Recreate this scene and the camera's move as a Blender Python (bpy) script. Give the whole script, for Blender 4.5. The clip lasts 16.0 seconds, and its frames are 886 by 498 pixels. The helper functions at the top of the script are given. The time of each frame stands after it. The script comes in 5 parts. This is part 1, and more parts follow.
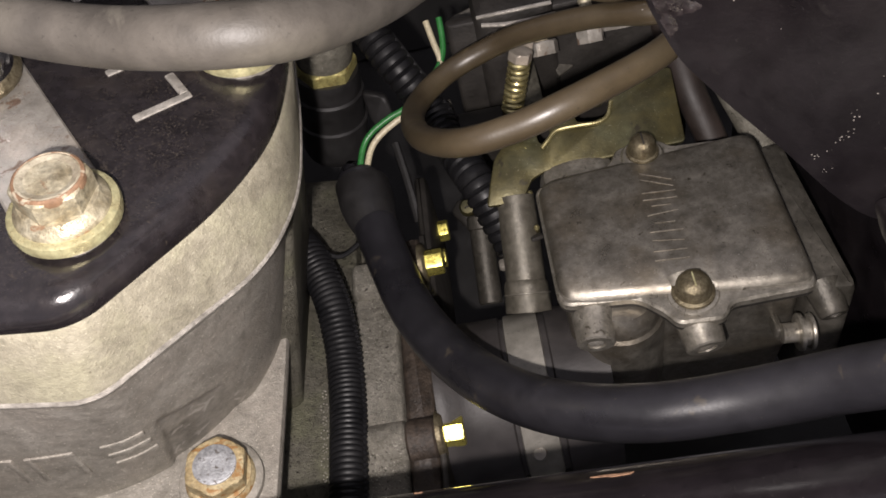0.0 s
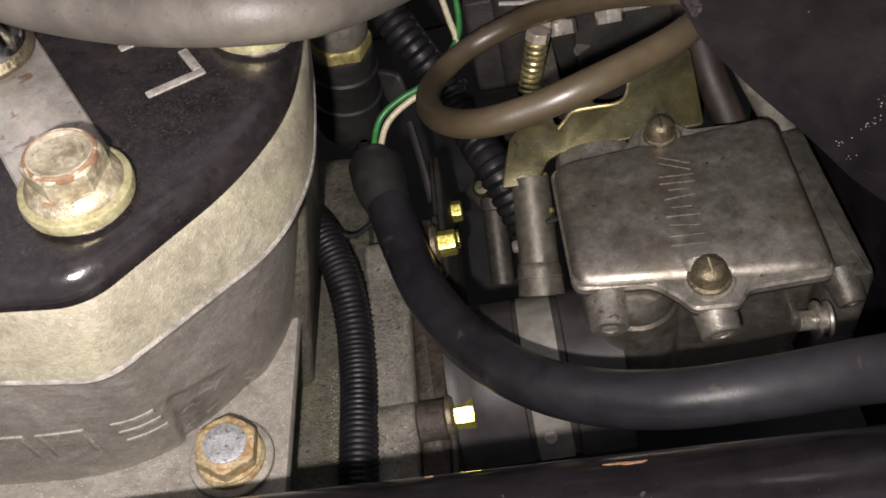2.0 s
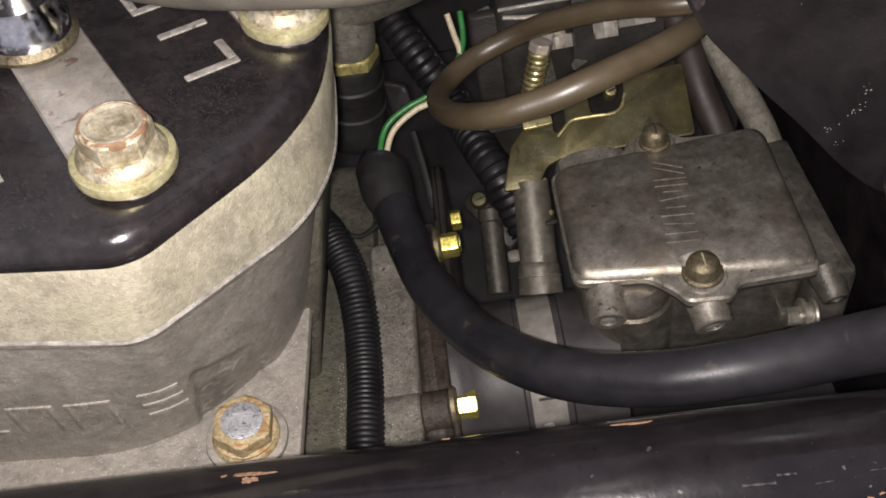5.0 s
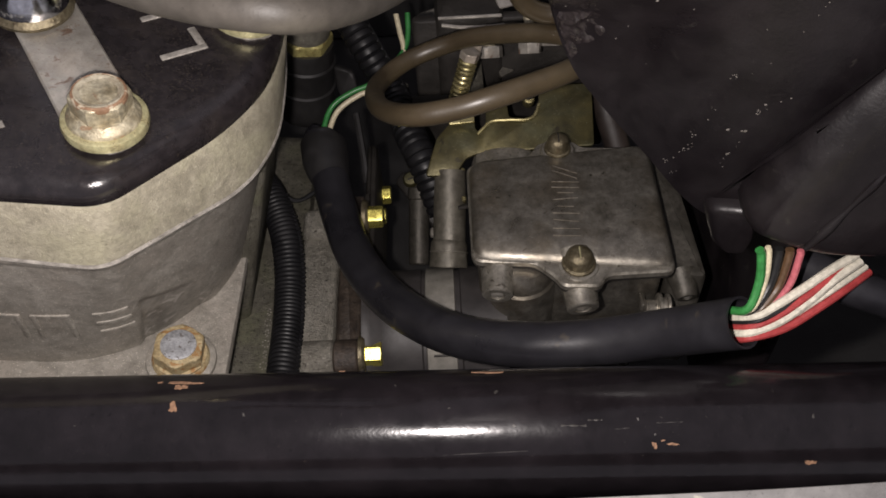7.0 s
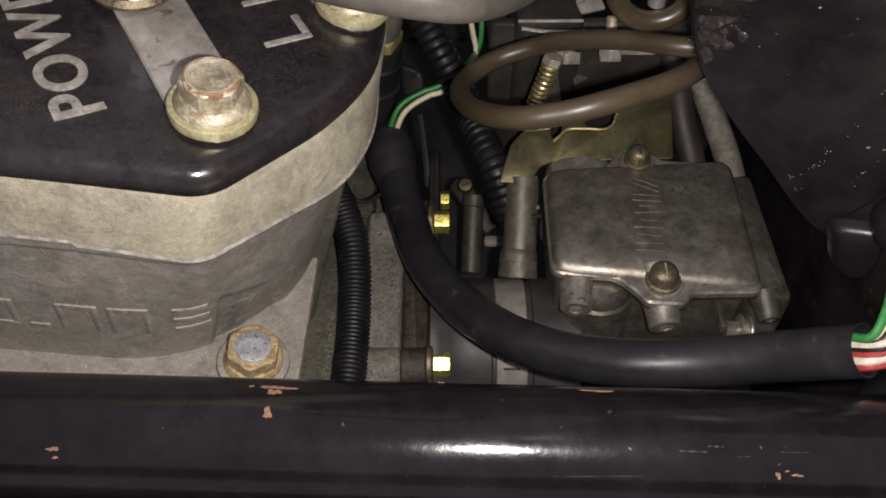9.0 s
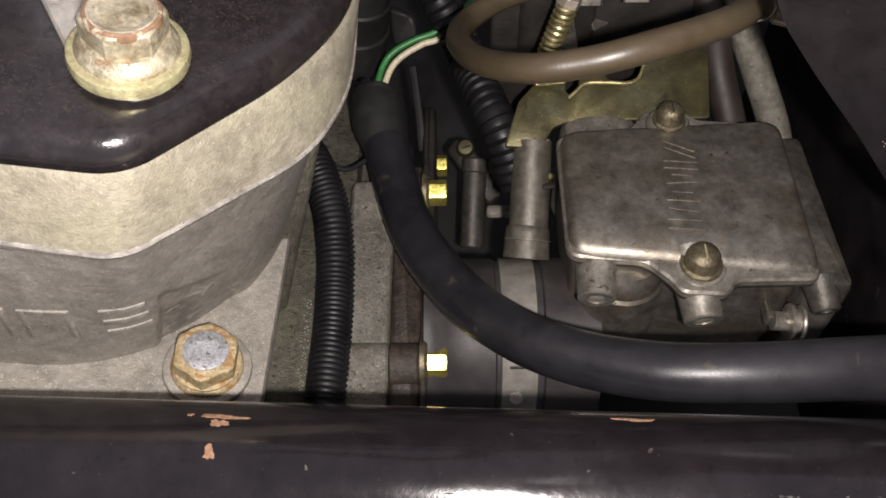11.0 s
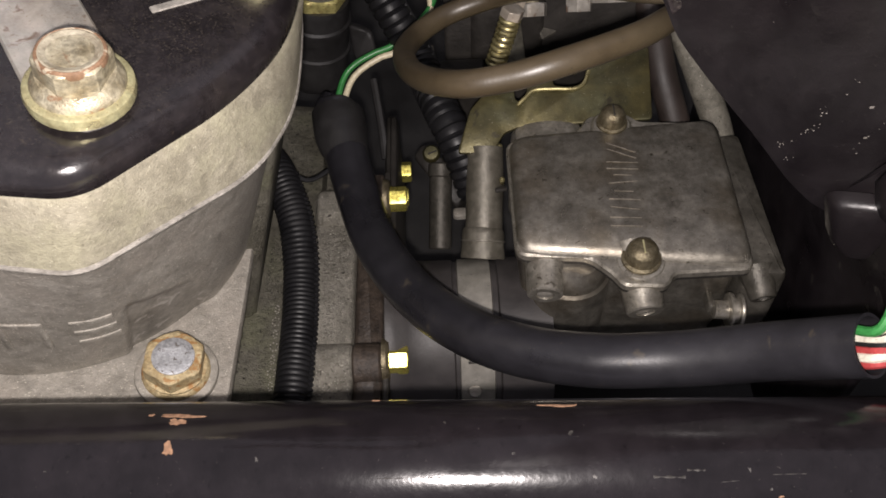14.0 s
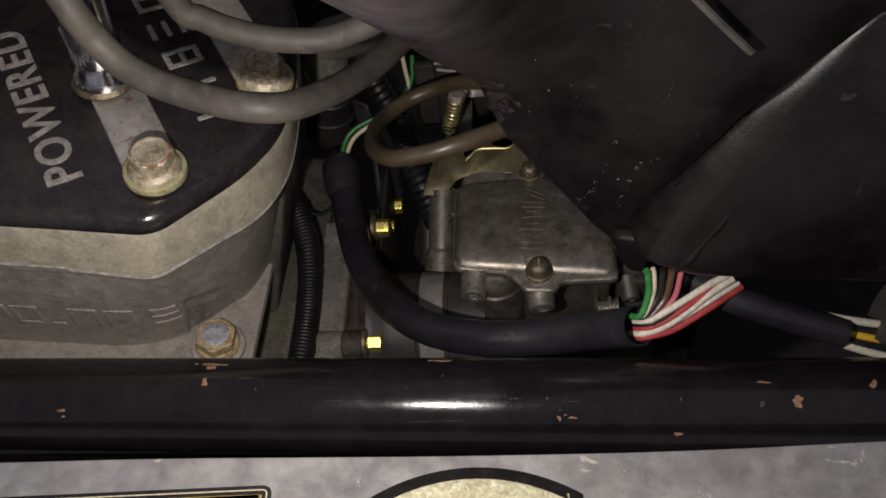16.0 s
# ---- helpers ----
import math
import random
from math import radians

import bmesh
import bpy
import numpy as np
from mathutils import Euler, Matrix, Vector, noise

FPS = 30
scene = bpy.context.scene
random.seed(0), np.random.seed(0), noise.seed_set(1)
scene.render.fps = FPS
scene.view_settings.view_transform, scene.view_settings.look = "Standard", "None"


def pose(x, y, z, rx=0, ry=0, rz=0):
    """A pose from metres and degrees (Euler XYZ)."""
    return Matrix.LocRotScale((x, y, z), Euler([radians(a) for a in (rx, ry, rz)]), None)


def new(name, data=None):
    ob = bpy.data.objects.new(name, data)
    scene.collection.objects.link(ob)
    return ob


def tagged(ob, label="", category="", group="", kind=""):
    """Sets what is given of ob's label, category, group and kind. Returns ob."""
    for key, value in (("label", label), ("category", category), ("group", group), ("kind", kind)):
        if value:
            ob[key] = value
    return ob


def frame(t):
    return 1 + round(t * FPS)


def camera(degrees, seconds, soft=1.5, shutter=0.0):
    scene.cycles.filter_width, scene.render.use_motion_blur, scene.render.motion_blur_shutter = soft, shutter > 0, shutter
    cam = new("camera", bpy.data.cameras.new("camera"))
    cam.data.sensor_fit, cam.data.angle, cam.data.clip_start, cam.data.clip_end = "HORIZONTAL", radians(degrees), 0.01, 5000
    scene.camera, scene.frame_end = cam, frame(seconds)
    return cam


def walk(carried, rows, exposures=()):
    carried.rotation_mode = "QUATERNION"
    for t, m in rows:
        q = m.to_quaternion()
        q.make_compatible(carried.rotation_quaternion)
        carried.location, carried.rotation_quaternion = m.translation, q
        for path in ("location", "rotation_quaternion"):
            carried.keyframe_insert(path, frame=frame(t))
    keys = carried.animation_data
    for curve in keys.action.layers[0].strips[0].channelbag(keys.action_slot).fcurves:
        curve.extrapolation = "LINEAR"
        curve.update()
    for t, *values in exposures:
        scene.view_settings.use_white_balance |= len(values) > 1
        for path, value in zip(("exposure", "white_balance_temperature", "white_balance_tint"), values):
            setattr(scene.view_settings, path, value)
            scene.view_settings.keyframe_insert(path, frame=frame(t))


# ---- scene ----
EXPOSURES = [(0, 0.48), (3.7, 0.5), (5.8, 0.28), (6.5, -0.15), (7.5, -0.22), (8.5, -0.16), (9.2, -0.05), (11.3, 0.58), (12.5, 0.76), (13.5, 0.52), (14.5, 0.06), (15, -0.33), (15.5, -0.47), (16, -0.87)]
cam = camera(52.64, 16.0, soft=1.7)
PATH = [
    (0, 0.02768, -0.11289, 0.32937, 37.921, 10.519, -5.419),
    (0.5, 0.02841, -0.11171, 0.32912, 37.194, 10.879, -5.078),
    (1, 0.02720, -0.11158, 0.32888, 36.411, 10.765, -4.337),
    (1.5, 0.02783, -0.11107, 0.32879, 36.556, 10.757, -4.322),
    (2, 0.02702, -0.11107, 0.32831, 36.770, 10.551, -4.286),
    (2.5, 0.02773, -0.11040, 0.32833, 36.766, 10.512, -4.341),
    (3, 0.02801, -0.11018, 0.32847, 36.606, 10.675, -4.440),
    (3.5, 0.02849, -0.10991, 0.32815, 36.493, 10.849, -4.110),
    (3.7, 0.03061, -0.11307, 0.32689, 37.421, 11.642, -3.831),
    (5.8, 0.01318, -0.12755, 0.34404, 39.495, 7.705, -4.912),
    (6, 0.02450, -0.12657, 0.35022, 39.373, 8.295, -5.188),
    (6.5, 0.03580, -0.15210, 0.35504, 38.443, 7.464, -4.704),
    (7, 0.03050, -0.15321, 0.36258, 37.836, 2.554, -1.633),
    (7.5, 0.03501, -0.14578, 0.35569, 37.415, 1.983, -1.775),
    (8, 0.01304, -0.14989, 0.36039, 38.068, 2.159, -0.396),
    (8.5, 0.00210, -0.15026, 0.35946, 38.811, -0.135, 0.110),
    (9, 0.00389, -0.14710, 0.35523, 38.464, 0.430, 0.065),
    (9.2, 0.00420, -0.14264, 0.35256, 38.114, 0.882, -0.048),
    (11.3, 0.00557, -0.11453, 0.32343, 35.592, 0.378, 0.042),
    (11.5, 0.00857, -0.11383, 0.32442, 35.586, 0.011, 0.054),
    (12, 0.01098, -0.10676, 0.32087, 34.272, -0.001, -1.516),
    (12.5, 0.01179, -0.10507, 0.32051, 34.223, 0.146, -1.650),
    (13, 0.01104, -0.10741, 0.32091, 34.772, 0.359, -1.031),
    (13.5, 0.00922, -0.11262, 0.33572, 35.266, 1.304, -0.302),
    (14, 0.01757, -0.12285, 0.33591, 35.586, 1.857, -1.599),
    (14.5, 0.01809, -0.13773, 0.34423, 36.375, 2.061, -1.910),
    (15, 0.02438, -0.14744, 0.35657, 36.953, 2.103, -1.610),
    (15.5, 0.03375, -0.15106, 0.36827, 36.435, 4.561, -1.107),
    (15.7, 0.04200, -0.16200, 0.38600, 36.838, 5.242, -0.346),
    (16, 0.06336, -0.18307, 0.41677, 36.769, 5.815, 1.391),
]
walk(cam, [(t, pose(x, y, z, rx, ry, rz)) for t, x, y, z, rx, ry, rz in PATH], EXPOSURES)

# ---- light: one small white LED torch held beside the lens, in a dark garage ----
world = bpy.data.worlds.new("dark_garage")
scene.world = world
world.use_nodes = True
world.node_tree.nodes["Background"].inputs[0].default_value = (0.85, 0.8, 0.9, 1)
world.node_tree.nodes["Background"].inputs[1].default_value = 0.4
torch = bpy.data.lights.new("torch", "POINT")
torch.energy, torch.shadow_soft_size, torch.color = 2.5, 0.0026, (1.0, 0.915, 0.885)
new("torch", torch).matrix_world = pose(0.016, -0.130, 0.334)


# ---- materials ----
def material(name, base, dark=None, rough=0.5, metal=0.0, grain=900.0, blotch=90.0, bump=0.15, spots=None,
             spot_size=120.0, spot_edge=0.62, coat=0.0, rough_var=0.12, spec=0.5, mottle=0.2, tint=None, dust=None, dust_edge=0.68, settled=False, pits=None):
    """Two scales of colour variation, optional blotches of a second colour (rust, dirt), fine bump."""
    m = bpy.data.materials.new(name)
    m.use_nodes = True
    nt = m.node_tree
    p = nt.nodes["Principled BSDF"]

    def node(kind, **inputs):
        n = nt.nodes.new(kind)
        for key, value in inputs.items():
            n.inputs[key.replace("_", " ")].default_value = value
        return n

    co = nt.nodes.new("ShaderNodeTexCoord")

    def noisy(scale, detail=4.0, distort=0.0):
        n = node("ShaderNodeTexNoise", Scale=scale, Detail=detail, Roughness=0.6, Distortion=distort)
        nt.links.new(co.outputs["Object"], n.inputs["Vector"])
        return n

    def ramp(source, low, high):
        r = node("ShaderNodeMapRange", From_Min=low, From_Max=high)
        nt.links.new(source, r.inputs["Value"])
        return r.outputs["Result"]

    def mix(fac, a, b):
        x = nt.nodes.new("ShaderNodeMix")
        x.data_type = "RGBA"
        for sock, v in ((x.inputs[6], a), (x.inputs[7], b)):
            if isinstance(v, tuple):
                sock.default_value = (*v, 1)
            else:
                nt.links.new(v, sock)
        nt.links.new(fac, x.inputs[0])
        return x.outputs[2]

    dark = dark or tuple(c * 0.6 for c in base)
    big, fine = noisy(blotch, 5.0, 0.3), noisy(grain, 3.0)
    colour = mix(ramp(big.outputs["Fac"], 0.35, 0.68), dark, base)
    colour = mix(ramp(fine.outputs["Fac"], 0.62, 0.8), colour, tuple(c * 0.45 for c in dark))
    if tint:
        colour = mix(ramp(noisy(blotch * 0.45, 3.0).outputs["Fac"], 0.48, 0.66), colour, tint)
    mid = noisy(blotch * 3.3, 6.0, 0.2)
    if mottle:
        shade = node("ShaderNodeMapRange", From_Min=0.33, From_Max=0.67, To_Min=1 - mottle, To_Max=1 + mottle)
        nt.links.new(mid.outputs["Fac"], shade.inputs["Value"])
        scale = nt.nodes.new("ShaderNodeVectorMath")
        scale.operation = "SCALE"
        nt.links.new(colour, scale.inputs[0])
        nt.links.new(shade.outputs["Result"], scale.inputs["Scale"])
        colour = scale.outputs["Vector"]
    if pits:
        colour = mix(ramp(noisy(1250.0, 3.0, 0.4).outputs["Fac"], 0.60, 0.70), colour, pits)
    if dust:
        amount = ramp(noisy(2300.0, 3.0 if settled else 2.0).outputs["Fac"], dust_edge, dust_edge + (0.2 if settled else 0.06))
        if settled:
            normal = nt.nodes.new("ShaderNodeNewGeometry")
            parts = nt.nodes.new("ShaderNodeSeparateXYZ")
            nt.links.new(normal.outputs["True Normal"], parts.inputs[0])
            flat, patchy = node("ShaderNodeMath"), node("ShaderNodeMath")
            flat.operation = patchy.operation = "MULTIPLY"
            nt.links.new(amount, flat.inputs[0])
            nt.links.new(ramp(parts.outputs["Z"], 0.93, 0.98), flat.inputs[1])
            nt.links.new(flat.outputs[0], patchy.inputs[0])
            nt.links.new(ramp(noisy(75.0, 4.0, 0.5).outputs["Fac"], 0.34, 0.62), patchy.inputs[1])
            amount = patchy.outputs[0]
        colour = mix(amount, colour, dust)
    if spots:
        patch = noisy(spot_size, 6.0, 0.6)
        colour = mix(ramp(patch.outputs["Fac"], spot_edge, spot_edge + 0.06), colour, spots)
    nt.links.new(colour, p.inputs["Base Color"])
    r = node("ShaderNodeMapRange", From_Min=0.3, From_Max=0.7, To_Min=max(0.03, rough - rough_var), To_Max=min(1, rough + rough_var))
    nt.links.new(big.outputs["Fac"], r.inputs["Value"])
    nt.links.new(r.outputs["Result"], p.inputs["Roughness"])
    p.inputs["Metallic"].default_value = metal
    p.inputs["Coat Weight"].default_value = coat
    p.inputs["Coat Roughness"].default_value = 0.12
    p.inputs["Specular IOR Level"].default_value = spec
    if bump:
        add = node("ShaderNodeMath")
        add.operation = "ADD"
        nt.links.new(fine.outputs["Fac"], add.inputs[0])
        nt.links.new(mid.outputs["Fac"], add.inputs[1])
        b = node("ShaderNodeBump", Strength=bump, Distance=0.0006)
        nt.links.new(add.outputs[0], b.inputs["Height"])
        nt.links.new(b.outputs["Normal"], p.inputs["Normal"])
    return m


CAST = material("cast_aluminium", (0.322, 0.300, 0.262), (0.205, 0.189, 0.162), 0.58, 0.25, 2100, 170, 0.4, spots=(0.19, 0.172, 0.143), spot_size=520, spot_edge=0.65, mottle=0.16, tint=(0.275, 0.250, 0.215), dust=(0.56, 0.525, 0.44), dust_edge=0.64, pits=(0.25, 0.228, 0.19))
# darker version of CAST: the shade of the barrel's undercut, put into its colour
UNDERCUT_SHADE = material("undercut_shade_casting", (0.272, 0.252, 0.22), (0.18, 0.166, 0.143), 0.55, 0.3, 1700, 170, 0.25, spots=(0.37, 0.345, 0.31), spot_size=200, spot_edge=0.57, mottle=0.2)
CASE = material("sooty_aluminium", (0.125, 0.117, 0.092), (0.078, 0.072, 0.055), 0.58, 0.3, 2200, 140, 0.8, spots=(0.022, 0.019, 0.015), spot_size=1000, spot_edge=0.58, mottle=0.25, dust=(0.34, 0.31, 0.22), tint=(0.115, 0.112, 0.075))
HEADSIDE = material("head_side_aluminium", (0.36, 0.332, 0.253), (0.25, 0.228, 0.171), 0.6, 0.22, 2100, 190, 0.36, spots=(0.19, 0.168, 0.118), spot_size=480, spot_edge=0.645, mottle=0.16, tint=(0.34, 0.318, 0.228), dust=(0.50, 0.465, 0.355), dust_edge=0.65, pits=(0.245, 0.22, 0.16))
RIDGE = material("pitted_ridge", (0.255, 0.24, 0.205), (0.175, 0.163, 0.135), 0.5, 0.4, 2600, 130, 0.9, spots=(0.03, 0.026, 0.02), spot_size=1050, spot_edge=0.60, mottle=0.25, dust=(0.6, 0.57, 0.5), dust_edge=0.64, pits=(0.075, 0.067, 0.052))
DIECAST = material("die_cast_zinc", (0.268, 0.249, 0.212), (0.168, 0.154, 0.128), 0.38, 0.78, 2100, 150, 0.12, spots=(0.085, 0.073, 0.056), spot_size=520, spot_edge=0.64, mottle=0.2, tint=(0.170, 0.148, 0.115), dust=(0.40, 0.375, 0.32), dust_edge=0.67, pits=(0.155, 0.138, 0.110))
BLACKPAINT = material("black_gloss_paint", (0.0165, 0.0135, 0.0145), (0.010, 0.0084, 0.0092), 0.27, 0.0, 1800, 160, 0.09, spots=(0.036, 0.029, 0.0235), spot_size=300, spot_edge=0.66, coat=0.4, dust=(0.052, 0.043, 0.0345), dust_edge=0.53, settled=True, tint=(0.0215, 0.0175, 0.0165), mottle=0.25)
TUBEPAINT = material("black_tube_enamel", (0.0102, 0.0083, 0.0096), (0.0063, 0.0052, 0.006), 0.15, 0.0, 700, 60, 0.045, spots=(0.024, 0.0195, 0.017), spot_size=500, spot_edge=0.71, rough_var=0.06, spec=0.42, dust=(0.045, 0.04, 0.037), dust_edge=0.71)
WORN = material("worn_bright_casting", (0.36, 0.336, 0.288), (0.235, 0.216, 0.18), 0.36, 0.7, 1700, 220, 0.12, spots=(0.1, 0.087, 0.067), spot_size=420, spot_edge=0.63, pits=(0.17, 0.153, 0.125))
LETTER = material("bare_letter_metal", (0.40, 0.375, 0.335), (0.27, 0.25, 0.22), 0.5, 0.35, 1800, 160, 0.35, spots=(0.13, 0.11, 0.09), spot_size=700, spot_edge=0.62, mottle=0.3)
STAMP = material("stamped_edge_metal", (0.27, 0.245, 0.205), (0.17, 0.15, 0.12), 0.4, 0.65, 1500, 300, 0.15, mottle=0.3)
STRAP = material("strap_steel", (0.46, 0.435, 0.39), (0.33, 0.305, 0.265), 0.38, 0.55, 1500, 80, 0.2, spots=(0.19, 0.13, 0.095), spot_size=190, spot_edge=0.60, mottle=0.2, dust=(0.22, 0.14, 0.09), dust_edge=0.66, tint=(0.54, 0.46, 0.37))
ZINCBOLT = material("weathered_zinc_bolt", (0.47, 0.43, 0.32), (0.30, 0.255, 0.165), 0.48, 0.45, 2200, 230, 0.25, spots=(0.27, 0.16, 0.09), spot_size=260, spot_edge=0.60, mottle=0.4, dust=(0.17, 0.11, 0.07), rough_var=0.2)
BOLTTOP = material("pitted_bolt_top", (0.47, 0.43, 0.33), (0.30, 0.255, 0.18), 0.5, 0.4, 1900, 300, 0.25, spots=(0.22, 0.15, 0.09), spot_size=420, spot_edge=0.62)
WASHER = material("passivated_washer", (0.60, 0.58, 0.34), (0.45, 0.40, 0.22), 0.35, 0.55, 1500, 300, 0.2, spots=(0.30, 0.2, 0.08), spot_size=500, spot_edge=0.62)
RUST = material("rusty_bolt", (0.46, 0.385, 0.235), (0.33, 0.25, 0.13), 0.6, 0.25, 2200, 420, 0.35, spots=(0.29, 0.16, 0.06), spot_size=330, spot_edge=0.54, dust=(0.13, 0.07, 0.03), mottle=0.3)
RUSTRING = material("brown_rust_film", (0.25, 0.15, 0.09), (0.18, 0.105, 0.06), 0.6, 0.1, 2000, 400, 0.2, spots=(0.40, 0.34, 0.25), spot_size=420, spot_edge=0.53)
GREYTOP = material("dull_bolt_face", (0.44, 0.45, 0.47), (0.31, 0.315, 0.325), 0.5, 0.5, 2000, 400, 0.3, spots=(0.14, 0.125, 0.115), spot_size=800, spot_edge=0.58, mottle=0.25)
YELLOW = material("yellow_zinc", (0.88, 0.80, 0.22), (0.70, 0.60, 0.14), 0.30, 0.85, 1800, 260, 0.12, spots=(0.40, 0.31, 0.09), spot_size=500, spot_edge=0.66)
NUTYELLOW = material("rusted_yellow_plating", (0.46, 0.41, 0.16), (0.27, 0.235, 0.09), 0.45, 0.4, 1800, 260, 0.25, spots=(0.22, 0.15, 0.05), spot_size=420, spot_edge=0.58, mottle=0.3)
GOLD = material("gold_passivated_plate", (0.108, 0.092, 0.036), (0.062, 0.055, 0.026), 0.45, 0.55, 1300, 90, 0.14, spots=(0.05, 0.043, 0.026), spot_size=160, spot_edge=0.60, tint=(0.09, 0.09, 0.05), dust=(0.3, 0.28, 0.2))
SPRING = material("brass_coloured_spring", (0.60, 0.54, 0.28), (0.40, 0.34, 0.16), 0.3, 0.85, 1500, 200, 0.05)
BRASS = material("aged_brass_screw", (0.22, 0.19, 0.125), (0.14, 0.115, 0.07), 0.42, 0.75, 1900, 500, 0.3, spots=(0.09, 0.07, 0.045), spot_size=700, spot_edge=0.6, mottle=0.3)
RUBBER = material("black_rubber", (0.022, 0.021, 0.021), (0.014, 0.013, 0.013), 0.5, 0.0, 1300, 70, 0.12, spots=(0.05, 0.042, 0.03), spot_size=130, spot_edge=0.72)
BOOT = material("greyed_rubber", (0.034, 0.030, 0.029), (0.022, 0.0195, 0.019), 0.55, 0.0, 1500, 60, 0.1)
BAND = material("dull_zinc_band", (0.30, 0.285, 0.25), (0.21, 0.198, 0.17), 0.42, 0.4, 1500, 70, 0.05, spots=(0.07, 0.06, 0.048), spot_size=260, spot_edge=0.66)
SLEEVE = material("black_vinyl_sleeve", (0.0200, 0.0192, 0.0225), (0.0120, 0.0115, 0.0138), 0.36, 0.0, 1500, 45, 0.05, spots=(0.042, 0.036, 0.03), spot_size=150, spot_edge=0.64, rough_var=0.12, dust=(0.05, 0.045, 0.04), dust_edge=0.69)
LOOM = material("black_corrugated_plastic", (0.0095, 0.0091, 0.010), (0.006, 0.006, 0.0068), 0.46, 0.0, 1500, 90, 0.05, rough_var=0.15, spec=0.28, dust=(0.03, 0.027, 0.023))
GREYHOSE = material("faded_grey_rubber", (0.056, 0.050, 0.043), (0.040, 0.0355, 0.030), 0.62, 0.0, 1500, 60, 0.10, spots=(0.075, 0.068, 0.056), spot_size=90, spot_edge=0.62, spec=0.35, tint=(0.062, 0.056, 0.044))
BROWNHOSE = material("aged_brown_fuel_hose", (0.070, 0.053, 0.030), (0.046, 0.034, 0.020), 0.38, 0.0, 1500, 40, 0.05, spots=(0.10, 0.077, 0.043), spot_size=45, spot_edge=0.62, mottle=0.15, spec=0.55, dust=(0.14, 0.115, 0.08), dust_edge=0.71)
HOSEEND = material("tan_hose_end", (0.20, 0.155, 0.10), (0.14, 0.105, 0.065), 0.4, 0.0, 1500, 120, 0.06, coat=0.2)
PLASTIC = material("dusty_black_plastic", (0.0074, 0.0058, 0.0067), (0.0040, 0.0031, 0.0038), 0.42, 0.0, 1100, 45, 0.11, spots=(0.019, 0.017, 0.0155), spot_size=150, spot_edge=0.65, spec=0.34, tint=(0.0108, 0.0087, 0.0094), rough_var=0.18, dust=(0.04, 0.036, 0.033), dust_edge=0.71)
RUBBED = material("rubbed_dusty_plastic", (0.020, 0.0157, 0.0162), (0.0095, 0.0074, 0.0080), 0.34, 0.0, 1500, 260, 0.25, spots=(0.030, 0.025, 0.0235), spot_size=420, spot_edge=0.60, spec=0.5, mottle=0.35, dust=(0.085, 0.075, 0.066), dust_edge=0.66)
SPACER = material("brown_phenolic", (0.040, 0.029, 0.021), (0.021, 0.015, 0.011), 0.6, 0.0, 1300, 160, 0.5, mottle=0.5, spots=(0.075, 0.06, 0.045), spot_size=900, spot_edge=0.66)
PANEL = material("scuffed_grey_panel", (0.42, 0.412, 0.40), (0.30, 0.293, 0.287), 0.34, 0.45, 1300, 45, 0.1, spots=(0.78, 0.73, 0.60), spot_size=110, spot_edge=0.635, mottle=0.22, dust=(0.16, 0.15, 0.135), tint=(0.35, 0.35, 0.36))
EMBLEM = material("yellowed_disc", (0.66, 0.63, 0.42), (0.47, 0.44, 0.27), 0.45, 0.15, 900, 220, 0.4, spots=(0.78, 0.75, 0.55), spot_size=420, spot_edge=0.58, mottle=0.3, pits=(0.42, 0.40, 0.24))
CHROME = material("bright_plating", (0.75, 0.77, 0.82), (0.6, 0.62, 0.66), 0.14, 1.0, 1500, 200, 0.05)
CHIP = material("bare_rusty_chip", (0.27, 0.155, 0.092), (0.17, 0.092, 0.052), 0.8, 0.0, 1800, 500, 0.4, mottle=0.4, dust=(0.36, 0.27, 0.2))
SCRATCH = material("grey_scratch", (0.06, 0.056, 0.052), (0.03, 0.027, 0.025), 0.5, 0.25, 2500, 900, 0.2, mottle=0.5)
PIPEGREY = material("smooth_grey_pipe", (0.125, 0.115, 0.092), (0.083, 0.075, 0.059), 0.46, 0.4, 2300, 150, 0.16, spots=(0.06, 0.052, 0.038), spot_size=600, spot_edge=0.66, mottle=0.25, dust=(0.22, 0.2, 0.16))
DARKHOSE = material("dark_brown_hose", (0.030, 0.0205, 0.0165), (0.018, 0.013, 0.011), 0.6, 0.0, 1500, 60, 0.12, dust=(0.07, 0.055, 0.045), dust_edge=0.70)
SPECK = material("pale_grit", (0.17, 0.156, 0.14), (0.09, 0.081, 0.07), 0.7, 0.0, 1500, 400, 0.1)
DARKCAST = material("oil_darkened_zinc", (0.095, 0.087, 0.073), (0.058, 0.053, 0.043), 0.5, 0.45, 2100, 150, 0.2, spots=(0.03, 0.026, 0.02), spot_size=800, spot_edge=0.6, mottle=0.25, dust=(0.26, 0.24, 0.2), dust_edge=0.68)
GREYCAST = material("sandy_grey_casting", (0.19, 0.178, 0.145), (0.125, 0.116, 0.092), 0.6, 0.25, 2300, 160, 0.6, spots=(0.05, 0.044, 0.033), spot_size=900, spot_edge=0.62, mottle=0.25, dust=(0.4, 0.38, 0.32), dust_edge=0.66)
DARK = material("oily_dark_metal", (0.035, 0.031, 0.027), (0.018, 0.016, 0.014), 0.55, 0.2, 900, 60, 0.3)
BAY = material("sooty_bay_panel", (0.03, 0.029, 0.028), (0.017, 0.016, 0.015), 0.65, 0.0, 500, 25, 0.2)


def plain(name, base, rough=0.4):
    return material(name, base, tuple(c * 0.8 for c in base), rough, 0.0, 1500, 300, 0.05)


